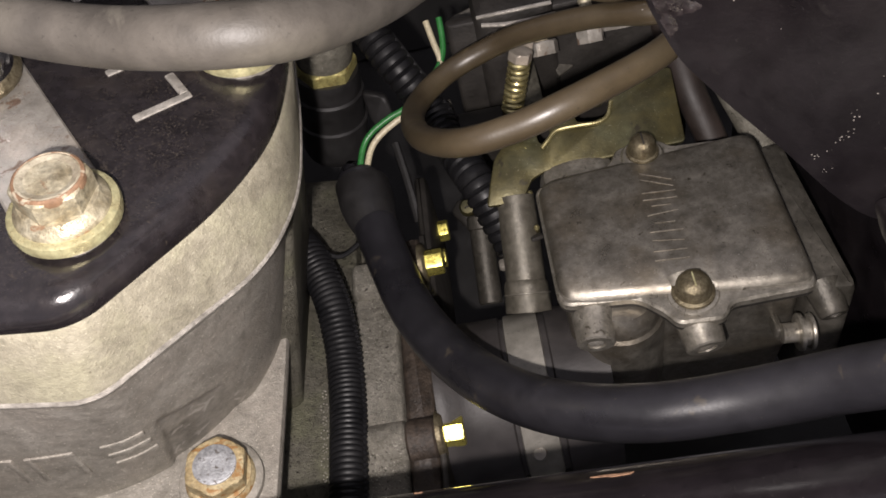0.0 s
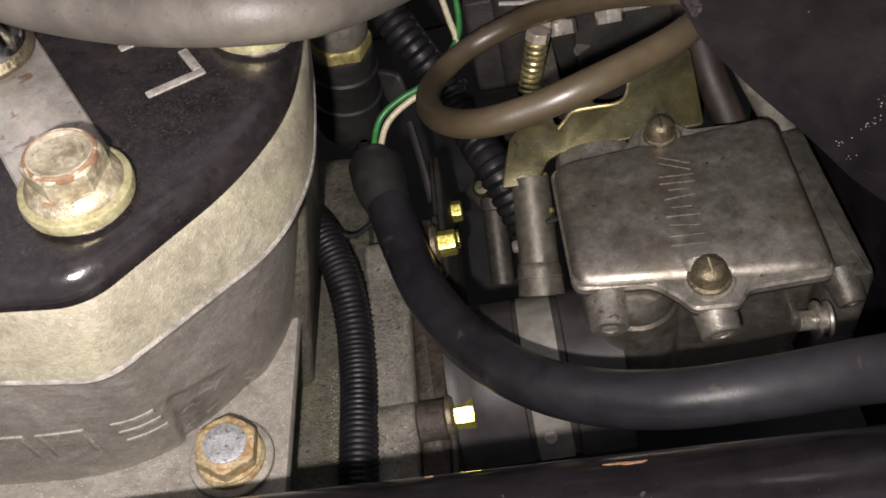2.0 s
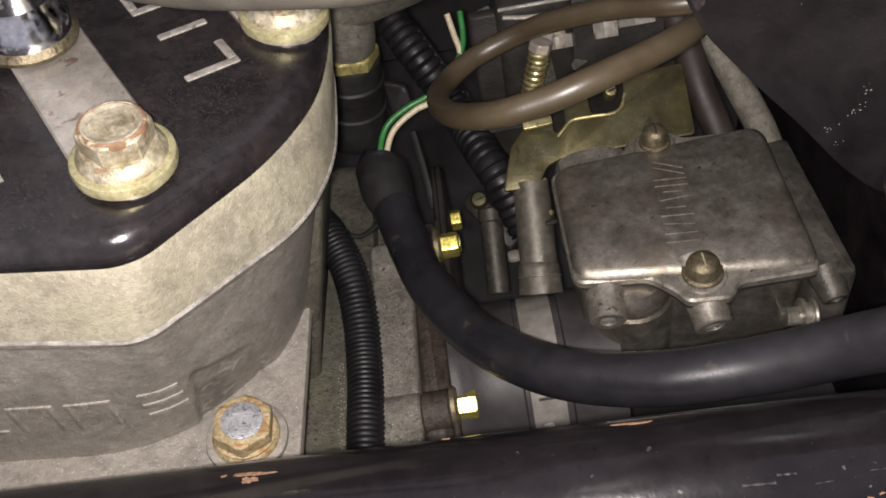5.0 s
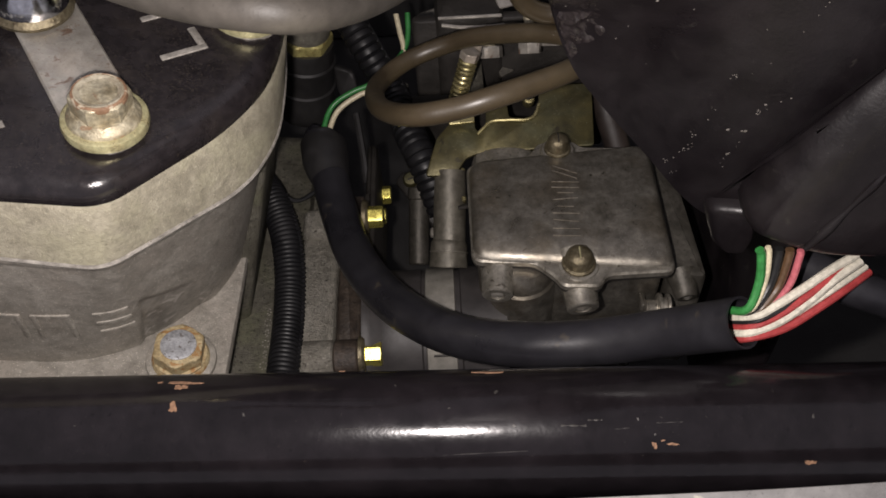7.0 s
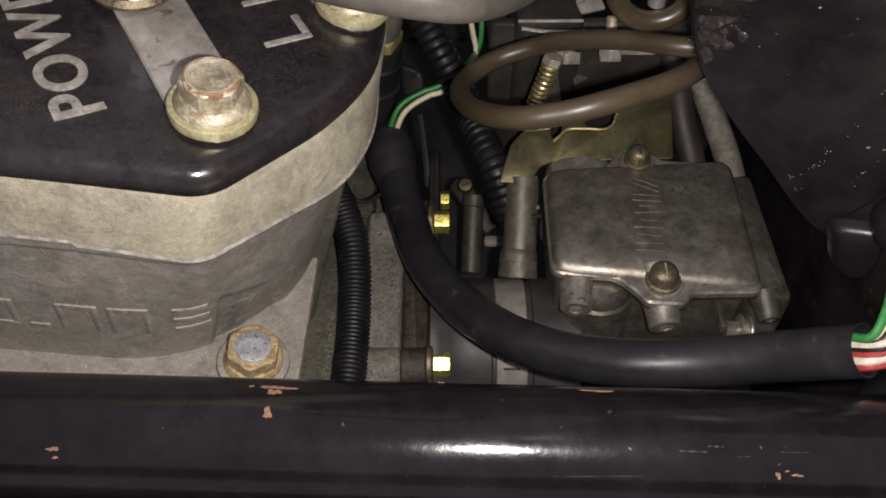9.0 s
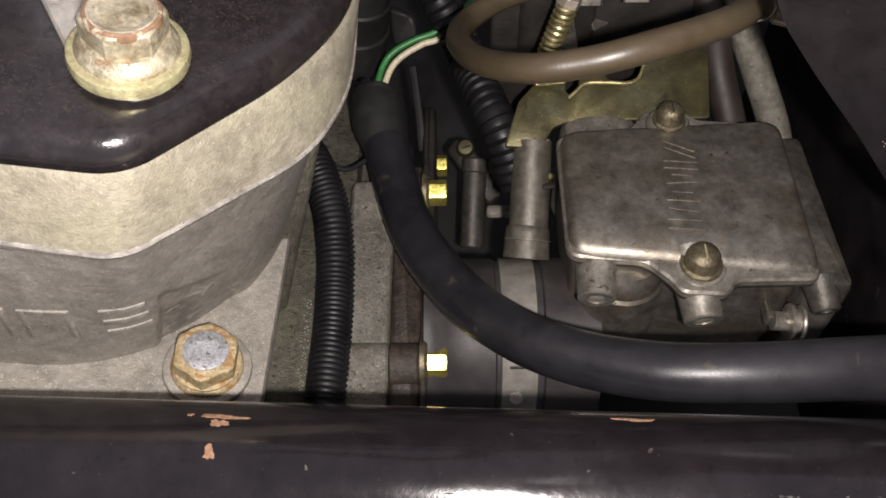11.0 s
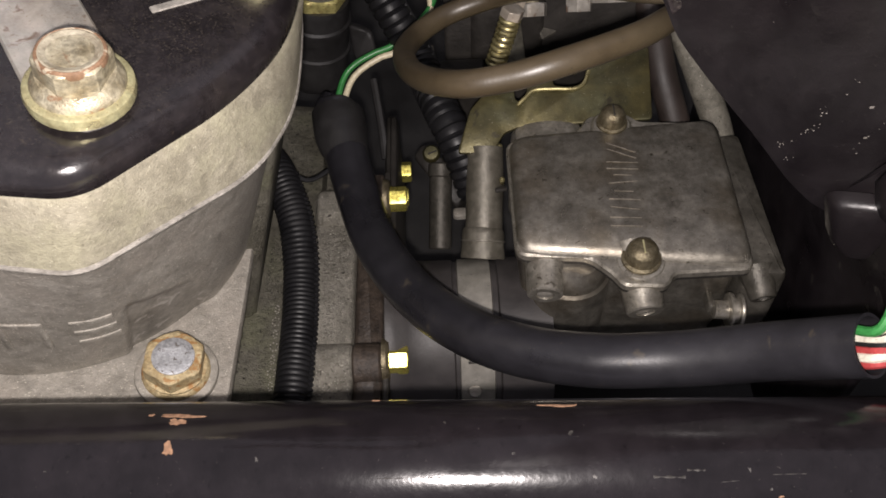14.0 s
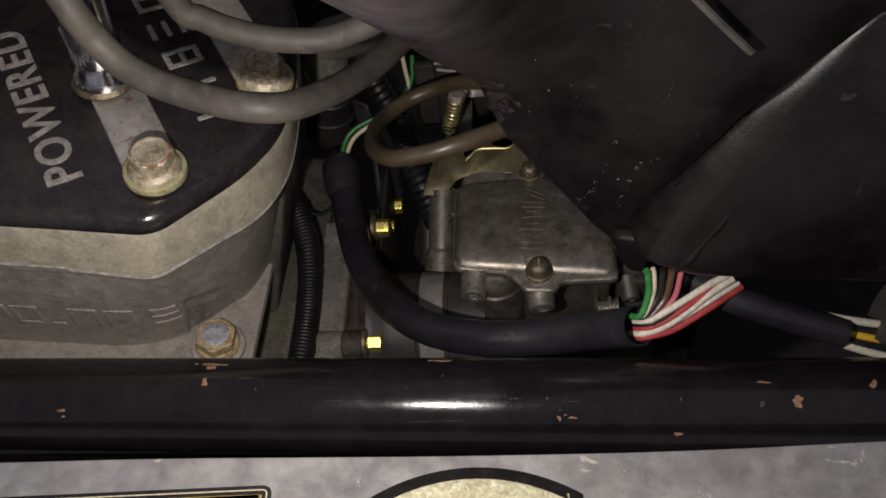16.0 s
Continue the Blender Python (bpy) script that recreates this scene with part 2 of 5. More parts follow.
W_GREEN, W_WHITE, W_CREAM = plain("green_wire", (0.032, 0.19, 0.045)), plain("white_wire", (0.60, 0.565, 0.47)), plain("cream_wire", (0.62, 0.55, 0.38))
W_RED, W_PINK, W_BROWN = plain("red_wire", (0.34, 0.045, 0.045)), plain("pink_wire", (0.46, 0.12, 0.14)), plain("brown_wire", (0.09, 0.05, 0.025))
W_BLACK, W_YELLOW = plain("black_wire", (0.012, 0.012, 0.012)), plain("yellow_wire", (0.65, 0.42, 0.04))
INK_GOLD, INK_BLACK = plain("gold_print", (0.55, 0.40, 0.12)), plain("black_print", (0.012, 0.011, 0.011))


# ---- builders ----
def part(name, bm, mat, parent=None, label="", smooth=True, sharp=35):
    me = bpy.data.meshes.new(name)
    bmesh.ops.recalc_face_normals(bm, faces=bm.faces)
    bm.to_mesh(me)
    bm.free()
    me.materials.append(mat)
    if smooth:
        me.shade_smooth()
        me.set_sharp_from_angle(angle=radians(sharp))
    ob = new(name, me)
    if parent:
        ob.parent = parent
    if label:
        ob["label"] = label
    return ob


def thing(name, label, category, group="", m=None):
    ob = tagged(new(name), label, category, group)
    ob.empty_display_size = 0.01
    if m:
        ob.matrix_world = m
    return ob


def spline(points, n=8):
    """A smooth curve through the points."""
    p = [Vector(q) for q in points]
    p = [2 * p[0] - p[1], *p, 2 * p[-1] - p[-2]]
    out = []
    for a, b, c, d in zip(p, p[1:], p[2:], p[3:]):
        for k in range(n):
            u = k / n
            out.append(0.5 * (2 * b + (c - a) * u + (2 * a - 5 * b + 4 * c - d) * u * u + (3 * b - a - 3 * c + d) * u ** 3))
    return out + [p[-2]]


def evenly(path, step):
    """The path at even steps."""
    acc, out, left = 0.0, [path[0]], step
    for a, b in zip(path, path[1:]):
        gone, full = 0.0, (b - a).length
        while full - gone >= left:
            gone += left
            out.append(a.lerp(b, gone / full))
            left = step
        left -= full - gone
    return out


def sweep(path, radius, sides=20, bm=None, wall=0.0, wobble=0.0):
    """A tube along the path; radius a number or a function of the ring's number. wall: a bore at both ends."""
    bm = bm or bmesh.new()
    rad = radius if callable(radius) else (lambda i: radius)
    tang = [(path[min(i + 1, len(path) - 1)] - path[max(i - 1, 0)]).normalized() for i in range(len(path))]
    side = tang[0].orthogonal().normalized()
    rings = []
    for i, (q, t) in enumerate(zip(path, tang)):
        side = (side - t * side.dot(t)).normalized()
        up = t.cross(side)
        r = rad(i)
        ring = []
        for k in range(sides):
            a = 2 * math.pi * k / sides
            w = 1 + wobble * noise.noise(Vector((q.x * 60 + math.cos(a), q.y * 60 + math.sin(a), q.z * 60)))
            ring.append(bm.verts.new(q + (side * math.cos(a) + up * math.sin(a)) * r * w))
        rings.append(ring)
    for a, b in zip(rings, rings[1:]):
        for k in range(sides):
            bm.faces.new((a[k], a[(k + 1) % sides], b[(k + 1) % sides], b[k]))
    for ring, q, t, sign, i in ((rings[0], path[0], tang[0], 1, 0), (rings[-1], path[-1], tang[-1], -1, len(path) - 1)):
        if wall:
            scale = (rad(i) - wall) / rad(i)
            lip = [bm.verts.new(q + (v.co - q) * scale) for v in ring]
            deep = [bm.verts.new(v.co + t * sign * rad(i) * 1.5) for v in lip]
            for k in range(sides):
                j = (k + 1) % sides
                bm.faces.new((ring[k], ring[j], lip[j], lip[k]))
                bm.faces.new((lip[k], lip[j], deep[j], deep[k]))
            bm.faces.new(deep)
        else:
            bm.faces.new(ring)
    return bm


def lathe(profile, sides=32, bm=None, m=None, poly=False):
    """A body of revolution about z from (radius, height) pairs; m places it."""
    bm = bm or bmesh.new()
    m = m or Matrix()
    rings = []
    for r, h in profile:
        rings.append([bm.verts.new(m @ Vector((r * math.cos(2 * math.pi * k / sides), r * math.sin(2 * math.pi * k / sides), h))) for k in range(sides)])
    for a, b in zip(rings, rings[1:]):
        for k in range(sides):
            bm.faces.new((a[k], a[(k + 1) % sides], b[(k + 1) % sides], b[k]))
    for ring in (rings[0], rings[-1]):
        bm.faces.new(ring)
    return bm


def rounded(points, radius, n=5):
    """A closed outline with rounded corners; a point may carry its own radius."""
    out, count = [], len(points)
    for i, q in enumerate(points):
        r = q[2] if len(q) > 2 else radius
        b = Vector(q[:2])
        a, c = Vector(points[i - 1][:2]), Vector(points[(i + 1) % count][:2])
        da, dc = (a - b), (c - b)
        cut = min(r, 0.45 * da.length, 0.45 * dc.length)
        p0, p1 = b + da.normalized() * cut, b + dc.normalized() * cut
        for k in range(n + 1):
            u = k / n
            out.append((1 - u) ** 2 * p0 + 2 * u * (1 - u) * b + u * u * p1)
    return out


def inset(outline, d):
    """The outline moved inwards by d (counter-clockwise outlines)."""
    out, n = [], len(outline)
    for i, b in enumerate(outline):
        t = (outline[(i + 1) % n] - outline[i - 1]).normalized()
        out.append(b + Vector((-t.y, t.x)) * d)
    return out


def stack(outline, levels, bm=None, m=None, shape=None):
    """A solid from one outline: levels of (inset, height), bottom to top."""
    bm = bm or bmesh.new()
    m = m or Matrix()
    rings = []
    for d, h in levels:
        ring = inset(outline, d) if d else outline
        rings.append([bm.verts.new(m @ Vector((q.x, q.y, h))) for q in ring])
    for a, b in zip(rings, rings[1:]):
        for k in range(len(a)):
            j = (k + 1) % len(a)
            bm.faces.new((a[k], a[j], b[j], b[k]))
    bm.faces.new(rings[0])
    bm.faces.new(rings[-1])
    return bm


def box(x0, x1, y0, y1, z0, z1, r=0.0008, bm=None, m=None):
    c = min(r, (z1 - z0) / 2.2)
    out = rounded([(x0, y0), (x1, y0), (x1, y1), (x0, y1)], max(r * 1.9, 1e-5), 3)
    return stack(out, [(c, z0), (0, z0 + c), (0, z1 - c), (c * 0.35, z1 - c * 0.3), (c, z1)], bm, m)


def aim(a, b):
    """A pose at a whose z axis points to b."""
    d = Vector(b) - Vector(a)
    return Matrix.Translation(Vector(a)) @ d.to_track_quat("Z", "Y").to_matrix().to_4x4()


def rod(a, b, r, bm=None, sides=24, edge=0.0006):
    h = (Vector(b) - Vector(a)).length
    return lathe([(r - edge, 0), (r, edge), (r, h - edge), (r - edge, h)], sides, bm, aim(a, b))


def hex_head(r, z0, z1, bm=None, m=None, turn=0.0):
    """A hexagonal head with a chamfered crown."""
    bm = bm or bmesh.new()
    m = (m or Matrix()) @ pose(0, 0, 0, 0, 0, turn)
    c = r * 0.10
    lower = [(r * math.cos(math.pi / 3 * k), r * math.sin(math.pi / 3 * k)) for k in range(6)]
    rings = []
    for f, h in ((0.985, z0), (1.0, z0 + c * 0.4), (1.0, z1 - c * 1.5), (0.96, z1 - c * 0.7), (0.86, z1 - c * 0.1), (0.80, z1)):
        ring = []
        for k in range(36):
            a = 2 * math.pi * k / 36
            seg = a % (math.pi / 3) - math.pi / 6
            flat = r * math.cos(math.pi / 6) / math.cos(seg)
            rr = min(flat, r * 0.985) * 1.0 if f >= 1.0 else min(flat, r * f)
            ring.append(bm.verts.new(m @ Vector((rr * math.cos(a), rr * math.sin(a), h))))
        rings.append(ring)
    for a, b in zip(rings, rings[1:]):
        for k in range(36):
            bm.faces.new((a[k], a[(k + 1) % 36], b[(k + 1) % 36], b[k]))
    bm.faces.new(rings[0])
    bm.faces.new(rings[-1])
    return bm


def flange_bolt(parent, m, r, flange, height, mats, turn=0.0, label="", washer=0.0):
    """A hex bolt with a pressed flange and, if wanted, a plain washer beneath."""
    body = part("bolt", hex_head(r, height * 0.18, height, None, m, turn), mats[0], parent, label, sharp=28)
    if mats[0] is ZINCBOLT:
        part("crown", lathe([(r * 0.80, height - 0.0003), (r * 0.79, height + 0.0002), (r * 0.73, height + 0.0003), (r * 0.66, height + 0.0001), (r * 0.5, height - 0.0001), (r * 0.15, height - 0.00015)], 32, None, m), mats[1], body, "pitted dished top")
        part("rust_ring", lathe([(r * 0.875, height - 0.0012), (r * 0.895, height - 0.0005), (r * 0.86, height + 0.0001), (r * 0.80, height + 0.0003), (r * 0.77, height + 0.0002), (r * 0.72, height - 0.0012)], 36, None, m), RUSTRING, body, "band of brown rust")
    else:
        part("crown", lathe([(r * 0.66, height - 0.0002), (r * 0.65, height + 0.0003), (r * 0.59, height + 0.0005), (r * 0.3, height + 0.0004)], 28, None, m), mats[1], body)
    part("flange", lathe([(flange, 0.0), (flange * 1.0, 0.0013), (flange * 0.96, 0.0020), (flange * 0.90, 0.0025), (r * 0.99, height * 0.44), (r * 0.9, height * 0.47)], 36, None, m), mats[2], body)
    if washer:
        part("washer", lathe([(washer, -0.0014), (washer + 0.0002, -0.0002), (washer, 0.0007), (washer - 0.0005, 0.0010), (r * 0.9, 0.0011), (r * 0.6, 0.0011)], 36, None, m), mats[3], body)
    return body


def hull(points, bm=None, bevel=0.0012):
    bm = bm or bmesh.new()
    vs = [bm.verts.new(p) for p in points]
    bmesh.ops.convex_hull(bm, input=vs)
    bmesh.ops.bevel(bm, geom=list(bm.edges), offset=bevel, segments=3, affect="EDGES", profile=0.5)
    return bm


def loft(rings, bm=None):
    """A solid through outlines of equal length: pairs of (outline, height)."""
    bm = bm or bmesh.new()
    made = [[bm.verts.new((q.x, q.y, h)) for q in ring] for ring, h in rings]
    for a, b in zip(made, made[1:]):
        for k in range(len(a)):
            j = (k + 1) % len(a)
            bm.faces.new((a[k], a[j], b[j], b[k]))
    bm.faces.new(made[0])
    bm.faces.new(made[-1])
    return bm


def corrugated(points, r, pitch, depth=0.09, sides=22, profile=(0, 0.9, 1, 1, 0.9)):
    path = evenly(spline(points, 24), pitch / len(profile))
    return sweep(path, lambda i: r * (1 - depth + depth * profile[i % len(profile)]), sides)


# ---- the bay round it ----
tagged(part("floor", box(-0.6, 0.6, -0.5, 0.5, -0.01, 0.0, 0.002), BAY), "sooty dark belly pan under the engine", "floor", kind="structure")
tagged(part("wall_north", box(-0.6, 0.6, 0.30, 0.31, 0.0, 0.62, 0.002), BAY), "dark rear bulkhead of the engine bay", "wall", kind="structure")
tagged(part("wall_west", box(-0.61, -0.60, -0.5, 0.31, 0.0, 0.62, 0.002), BAY), "dark side panel of the engine bay", "wall", kind="structure")
tagged(part("wall_east", box(0.60, 0.61, -0.5, 0.31, 0.0, 0.62, 0.002), BAY), "dark side panel of the engine bay", "wall", kind="structure")

def fine(outline, step):
    """The closed outline at even steps."""
    loop = [Vector((q.x, q.y, 0)) for q in outline] + [Vector((outline[0].x, outline[0].y, 0))]
    return [q.to_2d() for q in evenly(loop, step)]


# ---- engine: leans 9.5 degrees to the carburettor side ----
LEAN = pose(0, 0, 0, 0, 9.5, 0)
engine = thing("engine", "weathered two-stroke engine with black-painted head and cast barrel", "engine", m=LEAN)
RIM = rounded([(-0.215, -0.0287), (-0.1080, -0.0287, 0.001), (-0.1070, -0.0287, 0.001), (-0.0798, -0.0291, 0.006), (-0.0578, -0.0052, 0.02), (-0.0486, 0.0118, 0.02), (-0.0462, 0.0320, 0.02),
               (-0.0492, 0.068, 0.02), (-0.062, 0.104, 0.02), (-0.090, 0.122, 0.02), (-0.215, 0.125)], 0.012, 8)
FOOT = rounded([(-0.215, -0.0292), (-0.1080, -0.0304, 0.001), (-0.1070, -0.0305, 0.001), (-0.0818, -0.0322, 0.005), (-0.0532, -0.0052, 0.014), (-0.0472, 0.0120, 0.02), (-0.0470, 0.0320, 0.02),
                (-0.0500, 0.068, 0.02), (-0.063, 0.104, 0.02), (-0.090, 0.121, 0.02), (-0.215, 0.124)], 0.012, 8)
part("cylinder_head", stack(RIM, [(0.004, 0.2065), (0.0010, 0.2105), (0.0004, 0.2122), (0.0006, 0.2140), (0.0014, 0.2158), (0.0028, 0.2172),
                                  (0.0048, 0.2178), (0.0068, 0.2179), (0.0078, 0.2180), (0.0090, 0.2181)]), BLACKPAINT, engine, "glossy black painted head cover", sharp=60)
MID = [a.lerp(b, 0.45) for a, b in zip(FOOT, RIM)]
part("head_casting", loft([(inset(FOOT, 0.0008), 0.1953), (FOOT, 0.1958), (MID, 0.2035), (RIM, 0.2108), (inset(RIM, 0.0006), 0.2119), (inset(RIM, 0.004), 0.2120)]), HEADSIDE, engine, "bare cast aluminium head side", sharp=50)
ridge_bm = stack(fine(FOOT, 0.0012), [(0.001, 0.1943), (-0.0002, 0.1945), (-0.0004, 0.1949), (-0.0002, 0.1953), (0.001, 0.1955)])
for v in ridge_bm.verts:
    v.co.z += 0.00015 * noise.noise(v.co * 160) + (0.0010 if v.co.x < -0.1075 and v.co.y < 0 else 0.0)
part("gasket_ridge", ridge_bm, LETTER, engine, "thin bright parting line, stepped on the front")


SKIRT = fine(inset(FOOT, 0.0003), 0.0011)


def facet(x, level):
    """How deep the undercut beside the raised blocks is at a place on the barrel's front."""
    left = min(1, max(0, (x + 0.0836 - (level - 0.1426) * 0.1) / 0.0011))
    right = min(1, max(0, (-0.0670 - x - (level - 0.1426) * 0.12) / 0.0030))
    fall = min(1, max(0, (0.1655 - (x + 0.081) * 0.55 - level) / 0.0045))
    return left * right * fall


def barrel_ring(level):
    """The barrel's outline at a height: the head's outline above, a round-ended jacket at the base, and an undercut facet beside the raised blocks."""
    u = max(0.0, (0.1948 - level) / (0.1948 - 0.138))
    out = []
    for q in SKIRT:
        c = Vector((min(max(q.x, -0.215), -0.110), 0.028))
        p = q.lerp(c + (q - c).normalized() * 0.0528, min(1, u ** 0.8))
        p += (c - p).normalized() * 0.0015 * min(1, max(0, (0.1912 - level) / 0.0014))
        if p.y < 0.03:
            p += (c - p).normalized() * 0.0016 * facet(p.x, level)
        out.append(p)
    return out


def barrel():
    bm = bmesh.new()
    levels = [0.1948, 0.1940] + [0.193 - 0.0012 * k for k in range(44)] + [0.1405, 0.1385, 0.136]
    rings = [[bm.verts.new((q.x, q.y, h)) for q in barrel_ring(h)] for h in levels]
    for a, b in zip(rings, rings[1:]):
        for k in range(len(a)):
            j = (k + 1) % len(a)
            bm.faces.new((a[k], b[k], b[j], a[j]))
    bm.faces.new(rings[0])
    bm.faces.new(rings[-1])
    # faces inside the undercut take the darker casting, which paints its shade
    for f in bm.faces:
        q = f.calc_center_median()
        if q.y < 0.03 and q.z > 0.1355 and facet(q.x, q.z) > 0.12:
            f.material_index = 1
    return bm


part("cylinder_barrel", barrel(), CAST, engine, "cast aluminium barrel with raised blocks", sharp=60).data.materials.append(UNDERCUT_SHADE)


def on_barrel(x, h, lift):
    """A frame on the barrel's front: x along it, y up it, z outwards."""
    ring = barrel_ring(h)
    best = min(range(len(ring)), key=lambda k: abs(ring[k].x - x) + (1 if ring[k].y > 0.03 else 0))
    near = sorted((q for q in ring if q.y < 0.03), key=lambda q: q.x)
    for a, b in zip(near, near[1:]):
        if a.x <= x <= b.x:
            q = a.lerp(b, (x - a.x) / max(1e-9, b.x - a.x))
            t = (b - a).normalized()
            along, up = Vector((t.x, t.y, 0)), Vector((0, -0.10, 0.995)).normalized()
            out = along.cross(up)
            m = Matrix((along, up, out)).transposed().to_4x4()
            return Matrix.Translation(Vector((q.x, q.y, h)) + out * lift) @ m
    return Matrix.Translation(Vector((ring[best].x, ring[best].y, h)))


# a row of plain raised shapes: gates, frames and bars
def raised_bar(x0, x1, y0, y1):
    """One bar on the barrel's front between two heights, cut short so that it hugs the curve."""
    m = on_barrel((x0 + x1) / 2, 0.1592 + (y0 + y1) / 2, 0.0)
    part("raised_block", box(-(x1 - x0) / 2, (x1 - x0) / 2, -(y1 - y0) / 2, (y1 - y0) / 2, -0.0016, 0.0004, 0.0002, None, m), CAST, engine)


for x, w, bars in ((-0.1478, 0.0088, "tlr"), (-0.1372, 0.0088, "tlrb"), (-0.1262, 0.0050, "b"), (-0.1184, 0.0094, "tlr"), (-0.1064, 0.0094, "tlr"), (-0.0918, 0.0088, "tmb")):
    for k in bars:
        if k in "tmb":
            y = {"t": 0.0046, "m": -0.0006, "b": -0.0058}[k]
            raised_bar(x, x + w / 2 + 0.0003, y - 0.0009, y + 0.0009)
            raised_bar(x + w / 2 - 0.0003, x + w, y - 0.0009, y + 0.0009)
        else:
            raised_bar(*((x - 0.0002, x + 0.0014) if k == "l" else (x + w - 0.0014, x + w + 0.0002)), -0.0066, 0.0056)
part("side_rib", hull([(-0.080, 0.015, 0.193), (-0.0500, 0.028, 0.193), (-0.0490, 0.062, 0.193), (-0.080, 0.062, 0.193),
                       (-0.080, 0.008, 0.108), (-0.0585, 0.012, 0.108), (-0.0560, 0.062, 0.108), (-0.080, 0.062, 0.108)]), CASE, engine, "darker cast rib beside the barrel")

FLANGE = rounded([(-0.215, -0.055), (-0.0608, -0.055, 0.006), (-0.0583, 0.012, 0.004), (-0.0583, 0.10), (-0.215, 0.10)], 0.003, 4)
part("base_flange", stack(FLANGE, [(0.0060, 0.105), (0.0045, 0.1290), (0.0010, 0.1330), (0, 0.1345), (0, 0.1367), (0.0005, 0.1378), (0.0012, 0.138)]), CAST, engine, "cast base flange, pale and oxidised", sharp=40)
CASEOUT = rounded([(-0.215, -0.07), (-0.036, -0.07), (-0.036, 0.10), (-0.215, 0.10)], 0.004, 4)
part("crankcase", stack(CASEOUT, [(0, 0.02), (0, 0.106), (0.003, 0.1095), (0.006, 0.110)]), CASE, engine, "oily grey crankcase", sharp=50)

# dotted cast-in marks beside the loom: small rings and bars of dots
dots = bmesh.new()
for k in range(7):
    for n in range(7):
        ang = 2 * math.pi * n / 7
        x, y = -0.0524 + 0.0011 * math.cos(ang) * (1 if k % 2 else 0.45), 0.0148 - 0.0041 * k + 0.0013 * math.sin(ang)
        box(x - 0.00016, x + 0.00016, y - 0.00016, y + 0.00016, 0.1098, 0.1103, 0.0001, dots)
part("cast_marks", dots, LETTER, engine, "pale dotted cast-in marks")

ZB = (ZINCBOLT, BOLTTOP, ZINCBOLT, WASHER)
BARDIR = Vector((-0.513, 0.858, 0)).normalized()
for at, reach in (((-0.0816, -0.0108), 0.075), ((-0.0555, 0.0300), 0.060)):
    base = Vector((*at, 0))
    side = Vector((BARDIR.y, -BARDIR.x, 0))
    pts = []
    for k in range(13):
        ang = math.pi + math.pi * k / 12
        pts.append(base + side * math.cos(ang) * 0.0080 + BARDIR * math.sin(ang) * 0.0080)
    far = base + BARDIR * reach
    pts += [far + side * 0.0078, far - side * 0.0078]
    part("strap", stack([Vector((q.x, q.y)) for q in pts], [(0, 0.2175), (0, 0.2188), (0.0004, 0.2192)]), STRAP, engine, "bare steel strap with rust specks", sharp=40)
    flange_bolt(engine, Matrix.Translation((*at, 0.2206)), 0.0066, 0.0079, 0.0078, ZB, 17, "weathered zinc head bolt ringed with rust", washer=0.0091)
flange_bolt(engine, Matrix.Translation((-0.0725, -0.0217, 0.1392)), 0.0074, 0.0079, 0.0078, (RUST, GREYTOP, RUST, CAST), 30, "rust-edged base bolt with dull grey face", washer=0.0095)


def lettering(text, size, m, parent, mat):
    cu = bpy.data.curves.new("lettering", "FONT")
    cu.body, cu.size, cu.extrude, cu.offset, cu.resolution_u, cu.space_character = text, size, 0.0002, size * 0.021, 8, 1.13
    tmp = new("lettering_curve", cu)
    bpy.context.view_layer.update()
    me = bpy.data.meshes.new_from_object(tmp.evaluated_get(bpy.context.evaluated_depsgraph_get()))
    me.name = "lettering"
    bpy.data.objects.remove(tmp)
    me.transform(m)
    me.materials.clear()
    me.materials.append(mat)
    ob = new("lettering", me)
    ob.parent = parent
    return ob


TEXTDIR = math.degrees(math.atan2(BARDIR.y, BARDIR.x))
lettering("POWERED", 0.0142, pose(-0.1022, -0.0135, 0.2182, 0, 0, TEXTDIR), engine, LETTER)
# a second row of plain shapes: an angle, a bar, then frames and bars
corner, up = Vector((-0.0637, 0.0178)), Vector((-BARDIR.y, BARDIR.x))


def slab(parts, at, name="raised_shape"):
    bm = bmesh.new()
    m = Matrix.Translation((at.x, at.y, 0.2180)) @ pose(0, 0, 0, 0, 0, TEXTDIR)
    for a, b, c, d in parts:
        box(a, b, c, d, -0.0005, 0.0004, 0.0002, bm, m)
    part(name, bm, LETTER, engine)


slab([(0, 0.0018, 0, 0.0115), (0.0018, 0.0085, 0, 0.0019)], corner)
ALONG = Vector((BARDIR.x, BARDIR.y))
slab([(0, 0.0018, 0, 0.0105)], corner + ALONG * 0.0150)
slab([(0, 0.0019, 0, 0.0118), (0.0019, 0.0066, 0, 0.0019), (0.0019, 0.0066, 0.0050, 0.0068), (0.0019, 0.0066, 0.0099, 0.0118), (0.0066, 0.0084, 0, 0.0118)], corner + ALONG * 0.0257)
slab([(0, 0.0084, 0, 0.0019), (0, 0.0084, 0.0050, 0.0068), (0, 0.0084, 0.0099, 0.0118)], corner + ALONG * 0.0412)
slab([(0, 0.0019, 0, 0.0118), (0.0019, 0.0066, 0, 0.0019), (0.0019, 0.0066, 0.0099, 0.0118), (0.0066, 0.0084, 0, 0.0118)], corner + ALONG * 0.0562)

